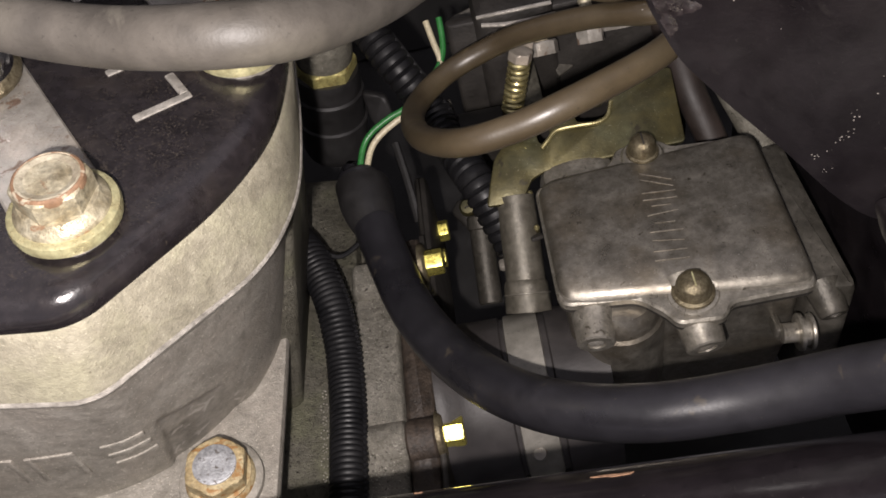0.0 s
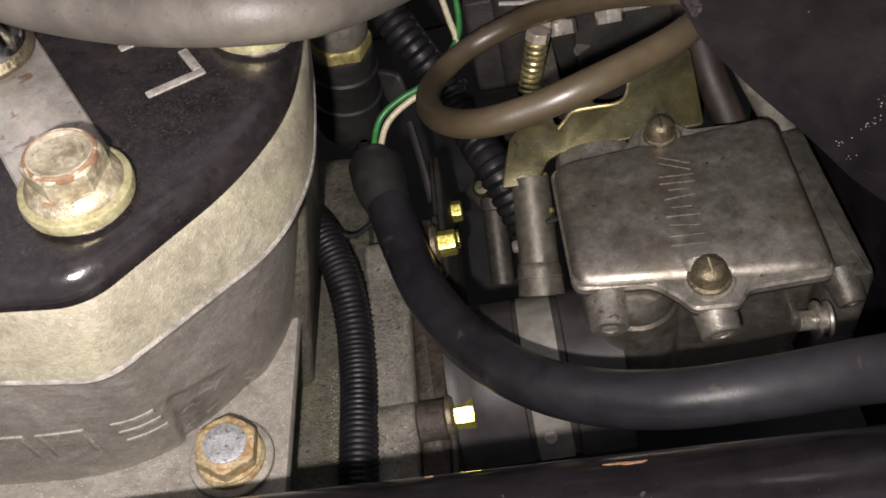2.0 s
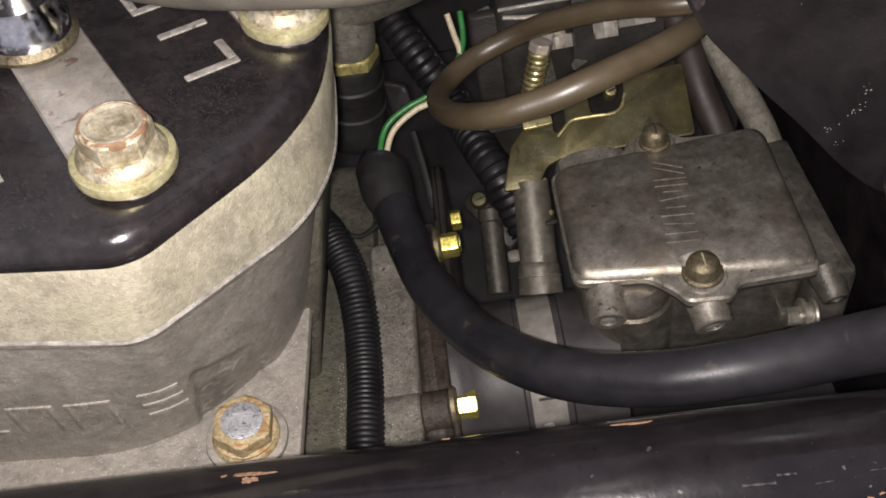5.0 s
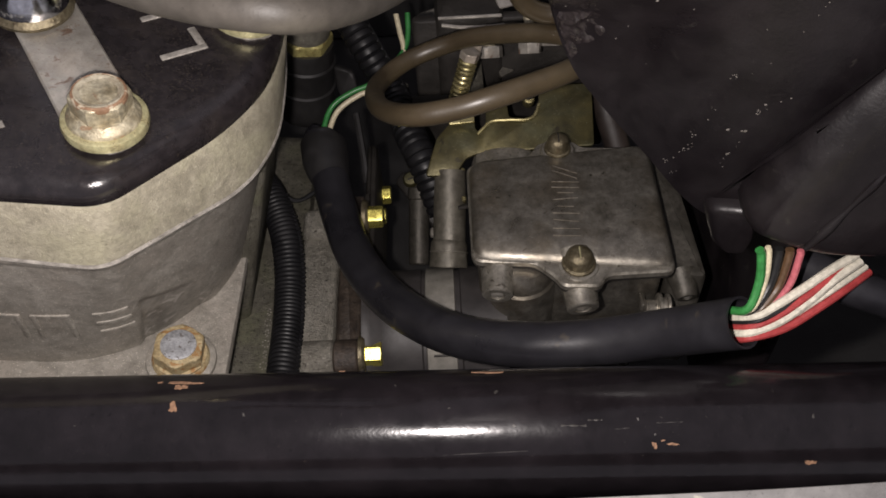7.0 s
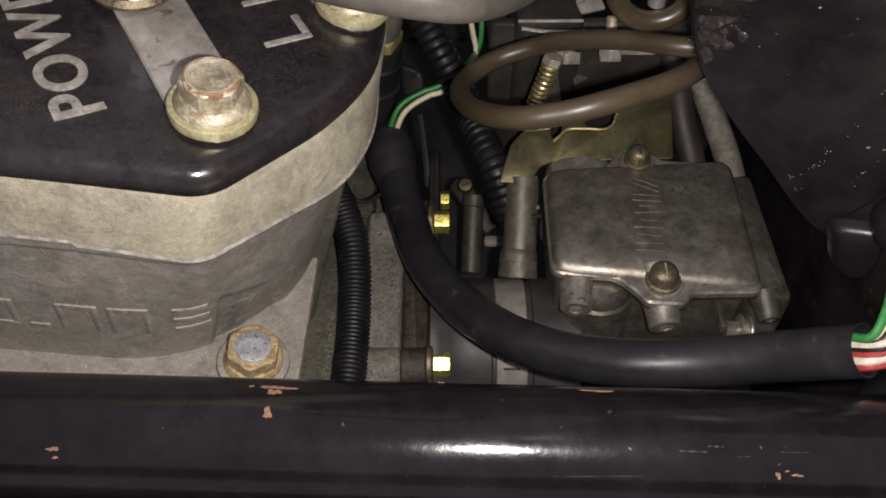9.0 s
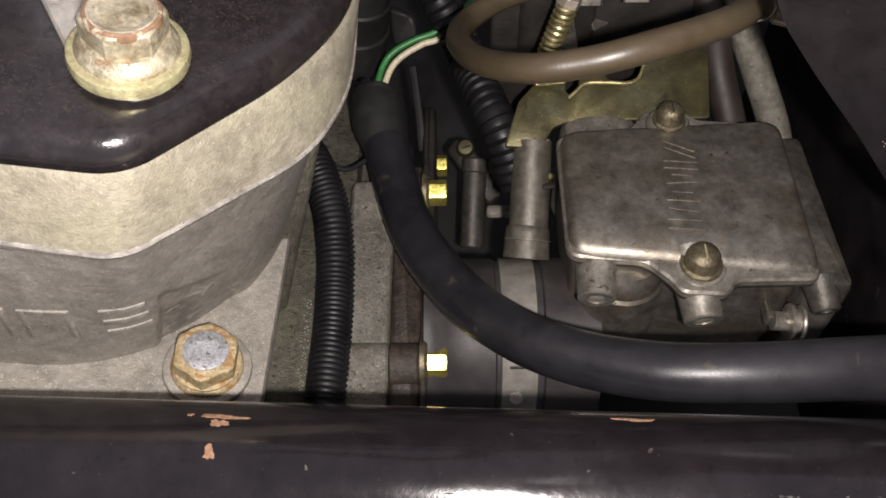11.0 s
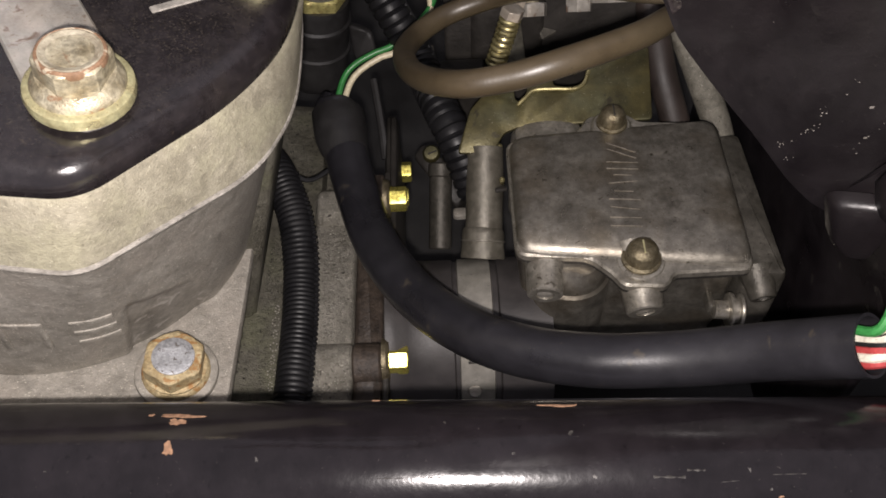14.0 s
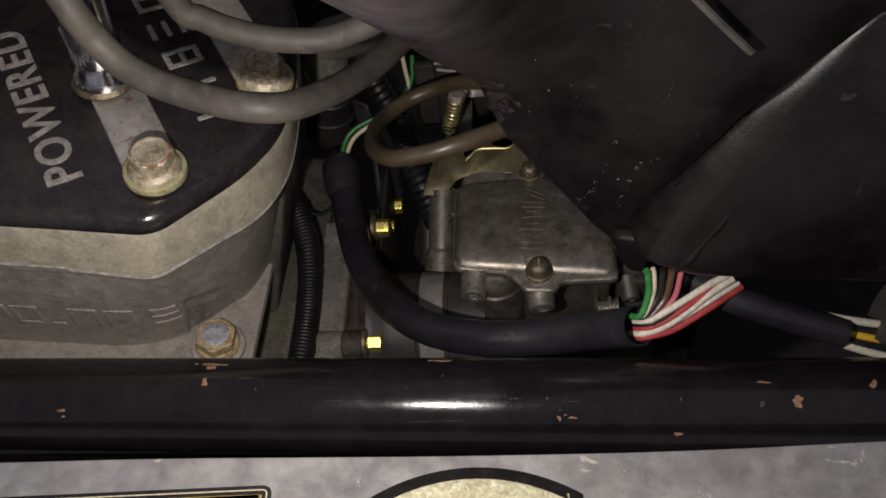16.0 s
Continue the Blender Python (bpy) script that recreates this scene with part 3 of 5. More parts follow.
# ---- spark plug and leads over the head ----
plug = thing("spark_plug", "bright plated spark plug with worn washer in the head", "spark plug", m=LEAN)
PM = Matrix.Translation((-0.1055, 0.0255, 0.2198))
part("washer", lathe([(0.0095, 0), (0.0098, 0.001), (0.0088, 0.0024), (0.006, 0.0026)], 32, None, PM), BRASS, plug)
part("seat_cone", lathe([(0.0088, 0.0022), (0.0086, 0.005), (0.0072, 0.0075), (0.0068, 0.010)], 32, None, PM), CHROME, plug)
part("shell", lathe([(0.0072, 0.010), (0.0074, 0.012), (0.0074, 0.022), (0.0070, 0.024), (0.0070, 0.040), (0.0055, 0.042)], 28, None, PM), CHROME, plug)

grey = thing("ignition_lead", "thick faded grey rubber lead arching over the head", "cable", "rubber leads over the head")
part("sleeve", sweep(spline([(-0.056, 0.004, 0.318), (-0.0450, -0.0095, 0.2920), (-0.0415, -0.0108, 0.2790), (-0.0340, -0.0146, 0.2715), (-0.0185, -0.0212, 0.2687), (-0.0004, -0.0280, 0.2695),
                             (0.0094, -0.0212, 0.2641), (0.0198, 0.0005, 0.2527), (0.0304, 0.0252, 0.2455), (0.042, 0.06, 0.24)], 8), 0.0038, 22, wobble=0.01), GREYHOSE, grey)
grey = thing("ignition_lead", "thinner faded grey rubber lead behind the first", "cable", "rubber leads over the head")
part("sleeve", sweep(spline([(-0.0526, 0.0418, 0.3088), (-0.0271, 0.0075, 0.2778), (-0.0186, 0.0027, 0.2728), (-0.0070, -0.0004, 0.2693), (0.0047, -0.0013, 0.2672), (0.0164, 0.0001, 0.2666), (0.0325, 0.0085, 0.2681), (0.0464, 0.0233, 0.2699)], 8), 0.0034, 22, wobble=0.01), GREYHOSE, grey)

# ---- intake: case ridge, spacer, rubber boot ----
intake = thing("reed_housing", "bolted intake housing between the crankcase and the carburettor", "intake housing")
part("case_ridge", box(-0.0242, -0.0113, -0.030, 0.0535, 0.04, 0.1180, 0.0018), RIDGE, intake, "pitted grey cast ridge", sharp=50)
CAPOUT = rounded([(-0.0243, 0.0435), (-0.0122, 0.0435), (-0.0122, 0.0560), (-0.0243, 0.0560)], 0.0036, 6)
part("ridge_cap", stack(CAPOUT, [(0, 0.108), (0, 0.1180), (0.0003, 0.1195), (0.0008, 0.1208), (0.0014, 0.1216), (0.0021, 0.1220)]), RIDGE, intake, "rounded casting end", sharp=70)
part("spacer", stack(rounded([(-0.0112, -0.032), (-0.0030, -0.032), (-0.0030, 0.066), (-0.0112, 0.066)], 0.0015, 3),
                     [(0, 0.04), (0, 0.1150), (0.0012, 0.1160)]), SPACER, intake, "brown phenolic spacer block", sharp=50)
part("gasket", box(-0.0030, -0.0012, -0.031, 0.066, 0.04, 0.1165, 0.0005), DARK, intake)
for y, z in ((-0.0030, 0.1148), (-0.0170, 0.1100)):
    part("bolt_boss", rod((-0.0215, y, z), (-0.0112, y, z), 0.0062, edge=0.0006), RIDGE, intake)
    part("spacer_boss", rod((-0.0111, y, z), (-0.0032, y, z), 0.0061, edge=0.0006), SPACER, intake)
for y, z, s in ((0.0528, 0.1185, 0.80), (-0.0024, 0.1157, 0.80), (0.0878, 0.0904, 0.75), (0.062, 0.108, 0.62)):
    m = aim((-0.0030, y, z), (0.02, y, z))
    b = part("bolt", hex_head(0.0050 * s, 0.0020, 0.0072, None, m, 30), YELLOW, intake, "bright yellow zinc-plated bolt", sharp=28)
    part("washer", lathe([(0.0078 * s, 0), (0.0078 * s, 0.0012), (0.007 * s, 0.0020), (0.004 * s, 0.0021)], 28, None, m), BRASS, b, "dull brassy washer")
part("flange_lug", box(-0.0035, 0.0008, 0.045, 0.096, 0.07, 0.112, 0.002), DARK, intake)

boot = thing("intake_boot", "black rubber intake boot with a grey metal band", "boot")
part("rubber", sweep([Vector((x, 0.0145, 0.0985)) for x in (-0.002, 0.001, 0.004, 0.010, 0.017, 0.0175, 0.030, 0.0305, 0.045)],
                     lambda i: (0.026, 0.026, 0.0235, 0.0232, 0.0232, 0.0225, 0.0225, 0.0235, 0.0235)[i], 40), BOOT, boot, sharp=40)
clampband = part("band", sweep([Vector((x, 0.0145, 0.0985)) for x in (0.0185, 0.0188, 0.0282, 0.0285)], lambda i: (0.0226, 0.0233, 0.0233, 0.0226)[i], 40), BAND, boot, "dull grey metal clamp band")
band_screw = part("band_screw", lathe([(0.0021, -0.004), (0.0021, 0.0010), (0.0017, 0.0016), (0.0006, 0.0017)], 24, None, aim((0.0225, -0.0070, 0.1050), (0.0223, -0.0130, 0.1110))), STRAP, clampband, "small zinc clamp screw")
for k in range(4):
    ang = radians(118 + 7 * k)
    c = Vector((0.0234, 0.0145 + 0.0233 * math.cos(ang), 0.0985 + 0.0233 * math.sin(ang)))
    part("band_slot", box(-0.0026, 0.0026, -0.0004, 0.0004, -0.0002, 0.00015, 0.0001, None, Matrix.Translation(c) @ pose(0, 0, 0, math.degrees(ang) - 90, 0, 0)), DARK, clampband)

# ---- carburettor ----
carb = thing("carburettor", "grey die-cast flat-slide carburettor with screwed top cover", "carburettor")
COVER = rounded([(0.0343, 0.0128, 0.004), (0.0535, 0.0114, 0.003), (0.0592, 0.0055, 0.003), (0.0612, 0.0020, 0.003), (0.0725, 0.0012, 0.004), (0.0748, 0.0052, 0.002), (0.0958, 0.0055, 0.003),
                 (0.0962, 0.0572, 0.004), (0.0735, 0.0592, 0.002), (0.0712, 0.0622, 0.003), (0.0590, 0.0622, 0.003), (0.0562, 0.0570, 0.003), (0.0512, 0.0545, 0.003), (0.0343, 0.0535, 0.004)], 0.003, 5)
cover = part("top_cover", stack(COVER, [(0.0006, 0.1395), (0, 0.1400), (0, 0.1418), (0.0006, 0.1424), (0.0012, 0.1424)]), WORN, carb, "dull grey cast cover with stamped marks", sharp=40)
FIELD = [[(0.0348, 0.0134), (0.0957, 0.0060), (0.0958, 0.0567), (0.0348, 0.0531)], [(0.0350, 0.0138), (0.0955, 0.0063), (0.0956, 0.0565), (0.0350, 0.0529)],
         [(0.0354, 0.0160), (0.0951, 0.0090), (0.0952, 0.0562), (0.0354, 0.0526)], [(0.0360, 0.0185), (0.0947, 0.0122), (0.0947, 0.0558), (0.0360, 0.0522)],
         [(0.0368, 0.0205), (0.0940, 0.0146), (0.0940, 0.0553), (0.0368, 0.0516)], [(0.0380, 0.0222), (0.0930, 0.0165), (0.0930, 0.0545), (0.0380, 0.0508)]]
field_bm = loft([(rounded(q, 0.005, 6), z) for q, z in zip(FIELD, (0.1420, 0.1431, 0.1441, 0.1449, 0.1454, 0.1456))])
field_bm.normal_update()
for f in field_bm.faces:
    if f.calc_center_median().z < 0.1432 and abs(f.normal.z) < 0.9:
        f.material_index = 1
part("raised_field", field_bm, DIECAST, cover, sharp=70).data.materials.append(WORN)
BODY = rounded([(0.0365, 0.0145), (0.0940, 0.0095), (0.0940, 0.0555), (0.0365, 0.0525)], 0.003, 5)
part("body", stack(BODY, [(0.006, 0.07), (0.002, 0.10), (0.0002, 0.112), (0, 0.1398)]), DIECAST, carb, sharp=50)
part("gasket", stack(COVER, [(0.0012, 0.1385), (0.0002, 0.1387), (0.0002, 0.1400), (0.0012, 0.1400)]), DARK, carb)
part("side_flange", stack(rounded([(0.0965, 0.0095), (0.1072, 0.0075), (0.1050, 0.0595), (0.0965, 0.0585)], 0.003, 5), [(0, 0.085), (0, 0.1330), (0.0006, 0.1348), (0.0018, 0.1352)]), DARKCAST, carb, "darker pitted side flange", sharp=50)
for (x, y), s in (((0.0650, 0.0555), 0.92), ((0.0667, 0.0096), 1.08)):
    m = Matrix.Translation((x, y, 0.1402 if s > 1 else 0.1428))
    post = part("screw_post", lathe([(0.0064 * s, -0.001), (0.0064 * s, 0.0016), (0.0056 * s, 0.0026), (0.0046 * s, 0.0028)], 32, None, m), WORN, cover)
    bm = lathe([(0.0046 * s, 0.0026), (0.0049 * s, 0.0030), (0.0048 * s, 0.0036), (0.0041 * s, 0.0039), (0.0040 * s, 0.0056), (0.0038 * s, 0.0066), (0.0034 * s, 0.0074), (0.0027 * s, 0.0080), (0.0017 * s, 0.0084), (0.0006 * s, 0.0085)], 32, None, m)
    screw = part("cover_screw", bm, BRASS, carb, "aged brass-coloured cross-head screw")
    part("slot", box(-0.00022, 0.00022, -0.0021, 0.0021, 0.0079, 0.0086, 0.0001, None, m), WASHER if s > 1 else DARK, screw)
for a, b, r in (((0.0432, 0.0200, 0.1370), (0.0417, 0.0048, 0.1345), 0.0050), ((0.0660, 0.0140, 0.1390), (0.0673, -0.0020, 0.1350), 0.0051), ((0.1003, 0.0110, 0.1310), (0.1010, 0.0045, 0.1288), 0.0037)):
    v = Vector(b) - Vector(a)
    h = v.length
    m = aim(a, b)
    boss = part("screw_boss", lathe([(r * 1.35, -0.002), (r * 1.12, h * 0.4), (r * 1.0, h * 0.8), (r * 0.96, h - 0.0004), (r * 0.86, h), (r * 0.50, h), (r * 0.48, h - 0.0012), (r * 0.1, h - 0.0012)], 28, None, m), WORN if r > 0.0045 else DARKCAST, carb)
    part("screw_end", lathe([(r * 0.40, h - 0.0016), (r * 0.40, h - 0.0004), (r * 0.25, h - 0.0001)], 20, None, m), STRAP, boss)
part("drain_body", lathe([(0.0108, 0.0), (0.0112, 0.012), (0.0114, 0.0330), (0.0112, 0.0352), (0.0104, 0.0360), (0.0100, 0.0400), (0.0085, 0.0425), (0.0050, 0.0430)], 36, None, Matrix.Translation((0.0500, 0.0165, 0.0955))), DIECAST, carb)
part("pin_lug", box(0.0872, 0.0893, 0.0050, 0.0120, 0.1205, 0.1250, 0.0008), DARKCAST, carb)
pin_m = aim((0.0885, 0.0048, 0.1242), (0.0985, 0.0042, 0.1236))
pin = part("link_pin", lathe([(0.0026, 0), (0.0026, 0.0036), (0.0046, 0.0038), (0.0049, 0.0041), (0.0049, 0.0048), (0.0036, 0.0051), (0.0036, 0.0064), (0.0045, 0.0066), (0.0047, 0.0069), (0.0047, 0.0074), (0.0040, 0.0079), (0.0015, 0.0080)], 28, None, pin_m), WORN, carb, "bright metal spindle end")
part("slide_housing", lathe([(0.0110, 0.0), (0.0112, 0.030), (0.0108, 0.0315), (0.0098, 0.0335), (0.0075, 0.0346), (0.003, 0.0350)], 36, None, Matrix.Translation((0.0475, 0.0582, 0.1058))), WORN, carb)
# stamped marks: slanted and upright strokes, no letters
MARK = pose(0.0650, 0.0312, 0.1455, 0, 0, -5)
for k, (v, tilt, half) in enumerate(((0.0150, -22, 0.0044), (0.0128, -22, 0.0044), (0.0096, 0, 0.0044), (0.0072, 0, 0.0044), (0.0050, 0, 0.0026), (0.0024, 8, 0.0040), (-0.0008, 0, 0.0026), (-0.0036, 0, 0.0042), (-0.0066, -5, 0.0040), (-0.0098, 0, 0.0042), (-0.0126, 0, 0.0042))):
    part("stamped_mark", box(-half, half, v - 0.00020, v + 0.00020, -0.0004, 0.00032, 0.00012, None, MARK @ pose(0, v, 0, 0, 0, tilt) @ pose(0, -v, 0)), STAMP, cover)


# vent pipe beside the carburettor
vent = part("vent_pipe", sweep(spline([(0.0286, 0.0580, 0.1345), (0.0283, 0.0520, 0.1305), (0.0278, 0.0440, 0.1250), (0.0273, 0.0370, 0.1200)], 5), 0.0056, 24, wobble=0.02), PIPEGREY, carb, "cast grey vent pipe")
SPOUT = aim((0.0273, 0.0378, 0.1206), (0.0266, 0.0312, 0.1160))
spout_bm = lathe([(0.0056, -0.0006), (0.0061, 0.0002), (0.0062, 0.0016), (0.0063, 0.0040), (0.0067, 0.0080), (0.0065, 0.0086), (0.0058, 0.0084), (0.0050, 0.0030)], 28, None, SPOUT)
for v in spout_bm.verts:
    v.co += Vector((noise.noise(v.co * 300), noise.noise(v.co * 300 + Vector((7, 0, 0))), 0)) * 0.0005
part("spout", spout_bm, PIPEGREY, vent, "ragged flared spout")
part("spout_ring", lathe([(0.0056, 0.0030), (0.0066, 0.0031), (0.0067, 0.0035), (0.0056, 0.0038)], 28, None, SPOUT), WORN, vent, "bright worn ring")
part("idle_jet", rod((0.0332, 0.0610, 0.1290), (0.0331, 0.0588, 0.1345), 0.0009, sides=14), SPRING, carb, "small brass jet end")
part("idle_jet", rod((0.0332, 0.0485, 0.1290), (0.0331, 0.0462, 0.1340), 0.0008, sides=14), SPRING, carb, "small brass jet end")
part("clip_tab", box(-0.0016, 0.0022, -0.0012, 0.0014, 0.0, 0.0012, 0.0003, None, pose(0.0322, 0.0450, 0.1300, -20, 12, 20)), DARK, vent)

# gold bracket behind the cover
bracket = thing("cable_bracket", "gold passivated steel bracket with a folded lip", "bracket")
BR = Matrix.Translation((0.0260, 0.0580, 0.1390)) @ pose(0, 0, 0, 22, 0, 0)
PLATE = rounded([(-0.0056, -0.0042), (0.0046, -0.0046), (0.0085, 0.0015), (0.0130, 0.0032), (0.0525, 0.0038), (0.0535, 0.0270), (0.0352, 0.0270), (0.0348, 0.0205, 0.002), (0.0333, 0.0165, 0.002), (0.0295, 0.0150, 0.002), (0.0240, 0.0158), (0.0235, 0.0240),
                 (0.0165, 0.0240), (0.0160, 0.0140), (0.0140, 0.0110), (0.0122, 0.0118), (0.0118, 0.0200), (0.0030, 0.0140), (-0.0012, 0.0092)], 0.0012, 4)
part("plate", stack(PLATE, [(0, -0.0016), (0, -0.0002), (0.0003, 0)], None, BR), GOLD, bracket, sharp=40)
part("folded_lip", sweep(spline([BR @ Vector(q) for q in ((0.0128, 0.0098, 0.0002), (0.0150, 0.0118, 0.0005), (0.0180, 0.0142, 0.0006), (0.0240, 0.0144, 0.0006), (0.0300, 0.0142, 0.0006), (0.0330, 0.0158, 0.0006), (0.0348, 0.0200, 0.0002))], 6), 0.00060, 10), SPRING, bracket)

tab_m = pose(0.0335, 0.0715, 0.1466, 20, 0, 4)
part("upper_tab", box(-0.0045, 0.0045, -0.0022, 0.0022, -0.0005, 0.0007, 0.0003, None, tab_m), SPRING, bracket, "brighter gold tab end")
bracket_screw = part("bracket_screw", lathe([(0.0021, -0.004), (0.0021, 0.0008), (0.0016, 0.0016), (0.0005, 0.0017)], 20, None, pose(0.0582, 0.0852, 0.1408, 35, 0, 0)), SPRING, bracket, "bright brass screw")
part("slot", box(-0.0013, 0.0013, -0.0003, 0.0003, 0.0012, 0.0019, 0.0001, None, pose(0.0582, 0.0852, 0.1408, 35, 0, 20)), DARK, bracket_screw)

# return spring on the throttle spindle
coil = thing("return_spring", "small brass-coloured coil spring under a bright nut", "spring")
a, b = Vector((0.0326, 0.0745, 0.1530)), Vector((0.0372, 0.0773, 0.1690))
m = aim(a, b)
helix = [m @ Vector((0.0025 * math.cos(2 * math.pi * k / 16), 0.0025 * math.sin(2 * math.pi * k / 16), 0.0160 * k / (16 * 9))) for k in range(16 * 9 + 1)]
part("coil", sweep(helix, 0.00072, 8), SPRING, coil)
part("spindle", rod(a - (b - a) * 0.2, b, 0.0012), STRAP, coil)
part("nut", hex_head(0.0034, 0.0158, 0.0185, None, m), STRAP, coil)
part("adjuster", hex_head(0.0030, 0.0, 0.005, None, m @ pose(0.0050, -0.0055, 0.0150), 12), STRAP, coil)

linkage = thing("throttle_linkage", "dark throttle linkage plate with bright nuts and studs", "linkage")
part("plate", box(0.018, 0.090, 0.100, 0.104, 0.10, 0.166, 0.001, None), DARK, linkage)
part("cap", stack(rounded([(0.026, 0.098), (0.050, 0.098), (0.050, 0.124), (0.026, 0.124)], 0.004, 4), [(0, 0.130), (0, 0.1660), (0.0012, 0.1685), (0.003, 0.169)]), DARK, linkage, "black cap with worn bright edges", sharp=40)
part("cap_edge", sweep(spline([(0.0275, 0.0985, 0.1682), (0.034, 0.0972, 0.1692), (0.042, 0.0972, 0.1692), (0.0490, 0.0985, 0.1682)], 5), 0.0006, 8), STRAP, linkage)
for x, y, z, r, h in ((0.0585, 0.0900, 0.158, 0.0026, 0.014), (0.0690, 0.0960, 0.156, 0.0040, 0.011), (0.0440, 0.0900, 0.157, 0.0034, 0.010)):
    m = pose(x, y, z, -38, 0, 0)
    stud = part("stud", lathe([(r * 0.8 * (1 if j % 2 else 0.86), h * j / 13) for j in range(14)] + [(r * 0.55, h + 0.0008)], 18, None, m), ZINCBOLT, linkage, "threaded zinc stud")
    part("nut", hex_head(r * 1.6, 0.0, h * 0.4, None, m, 14), STRAP, stud)
part("cap_edge", sweep(spline([(0.0285, 0.0965, 0.1668), (0.036, 0.0955, 0.1662), (0.044, 0.0962, 0.1655), (0.0500, 0.0985, 0.1640)], 5), 0.0007, 8), STRAP, linkage)
part("cap_plate", box(-0.0045, 0.0045, -0.0028, 0.0028, -0.0006, 0.0006, 0.0003, None, pose(0.0520, 0.1060, 0.1690, 20, 0, 18)), STRAP, linkage, "bare bright plate end")
for x, y, z, w, h, turn in ((0.0235, 0.1400, 0.1330, 0.0100, 0.0130, 14), (0.0235, 0.1080, 0.1330, 0.0095, 0.0115, -4), (0.0505, 0.1010, 0.1430, 0.0060, 0.0070, 25), (0.0120, 0.1020, 0.1270, 0.0070, 0.0150, 8)):
    part("cast_lug", stack(rounded([(-w / 2, -h / 2), (w / 2, -h * 0.40), (w * 0.40, h / 2), (-w * 0.45, h * 0.42)], 0.0012, 3), [(0.0005, -0.003), (0, -0.002), (0, 0.0006), (0.0004, 0.001)], None, pose(x, y, z, 40, 0, turn)), DARKCAST, linkage, "oily grey cast lug")
part("lever", box(0.0160, 0.0300, 0.078, 0.092, 0.138, 0.1395, 0.0006, None), DARK, linkage)
part("lever_arm", box(0.0360, 0.0420, 0.072, 0.100, 0.1480, 0.1500, 0.0006, None), CASE, linkage)
part("flat_link", sweep(spline([(-0.0068, 0.1025, 0.1222), (-0.0049, 0.0911, 0.1142), (-0.0037, 0.0800, 0.1066)], 4), 0.0014, 8), RUBBER, linkage, "flat dark link")

# ---- hoses and looms ----
fuel = thing("fuel_hose", "aged brown translucent fuel hose bent in a tight loop", "hose", "brown hoses")
part("hose", sweep(spline([(0.0860, 0.0600, 0.1830), (0.0767, 0.0480, 0.1906), (0.0700, 0.0366, 0.2000), (0.0593, 0.0235, 0.2065), (0.0427, 0.0140, 0.2090), (0.0303, 0.0126, 0.2063), (0.0189, 0.0162, 0.2018),
                           (0.0099, 0.0348, 0.1882), (0.0076, 0.0597, 0.1738), (0.0160, 0.0750, 0.1697), (0.0291, 0.0786, 0.1728), (0.0408, 0.0745, 0.1790), (0.0570, 0.0660, 0.1860), (0.0700, 0.0580, 0.1900), (0.084, 0.056, 0.191)], 8), 0.0030, 22, wobble=0.015), BROWNHOSE, fuel)
part("end_sleeve", sweep(spline([(0.0795, 0.0515, 0.1878), (0.0775, 0.0490, 0.1898), (0.0755, 0.0462, 0.1922), (0.0738, 0.0430, 0.1948)], 5), 0.0034, 22), HOSEEND, fuel, "paler tan end sleeve")
part("connector", rod((0.0785, 0.0470, 0.1905), (0.0850, 0.0450, 0.1900), 0.0031, sides=20, edge=0.0008), HOSEEND, fuel, "pale plastic connector")
fuel = thing("fuel_hose", "brown fuel hose curling up round a metal nipple", "hose", "brown hoses")
part("hose", sweep(spline([(0.050, 0.060, 0.225), (0.0500, 0.0640, 0.2080), (0.0530, 0.0640, 0.1990), (0.0600, 0.0640, 0.1945), (0.0680, 0.0640, 0.1960), (0.0720, 0.0650, 0.2030), (0.072, 0.066, 0.22)], 8), 0.0030, 20, wobble=0.015), BROWNHOSE, fuel)
part("nipple", rod((0.0640, 0.0690, 0.196), (0.0640, 0.0690, 0.208), 0.0026), STRAP, fuel, "bare metal nipple")

harness = thing("wiring_harness", "black vinyl-sleeved wiring harness swept round the carburettor, open end", "cable harness")
HOSE = [(-0.0173, 0.0810, 0.1312), (-0.0171, 0.0775, 0.1306), (-0.0114, 0.0525, 0.1292), (-0.0046, 0.0290, 0.1304), (0.0050, 0.0089, 0.1359), (0.0166, -0.0076, 0.1437), (0.0307, -0.0200, 0.1514),
        (0.0477, -0.0274, 0.1577), (0.0668, -0.0311, 0.1637), (0.0820, -0.0355, 0.1735), (0.0944, -0.0431, 0.1883)]
sleeve = part("sleeve", sweep(spline(HOSE, 8), lambda i: 0.0067 - 0.0006 * min(1, i / 60), 28, wall=0.0006, wobble=0.02), SLEEVE, harness)
collar_path = spline([(-0.0170, 0.0792, 0.1312), (-0.0167, 0.0765, 0.1308), (-0.0152, 0.0680, 0.1302), (-0.0136, 0.0620, 0.1297)], 6)
part("tape_collar", sweep(collar_path, lambda i: (0.0062, 0.0074, 0.0081)[i] if i < 3 else (0.0084 if i < 11 else 0.0084 - 0.00022 * (i - 10)), 28, wobble=0.04), RUBBER, harness, "black tape and boot collar")
part("neck", sweep(spline([(-0.0170, 0.0770, 0.1310), (-0.0168, 0.0795, 0.1313), (-0.0167, 0.0808, 0.1314)], 5), 0.0062, 22, wobble=0.06), RUBBER, harness)
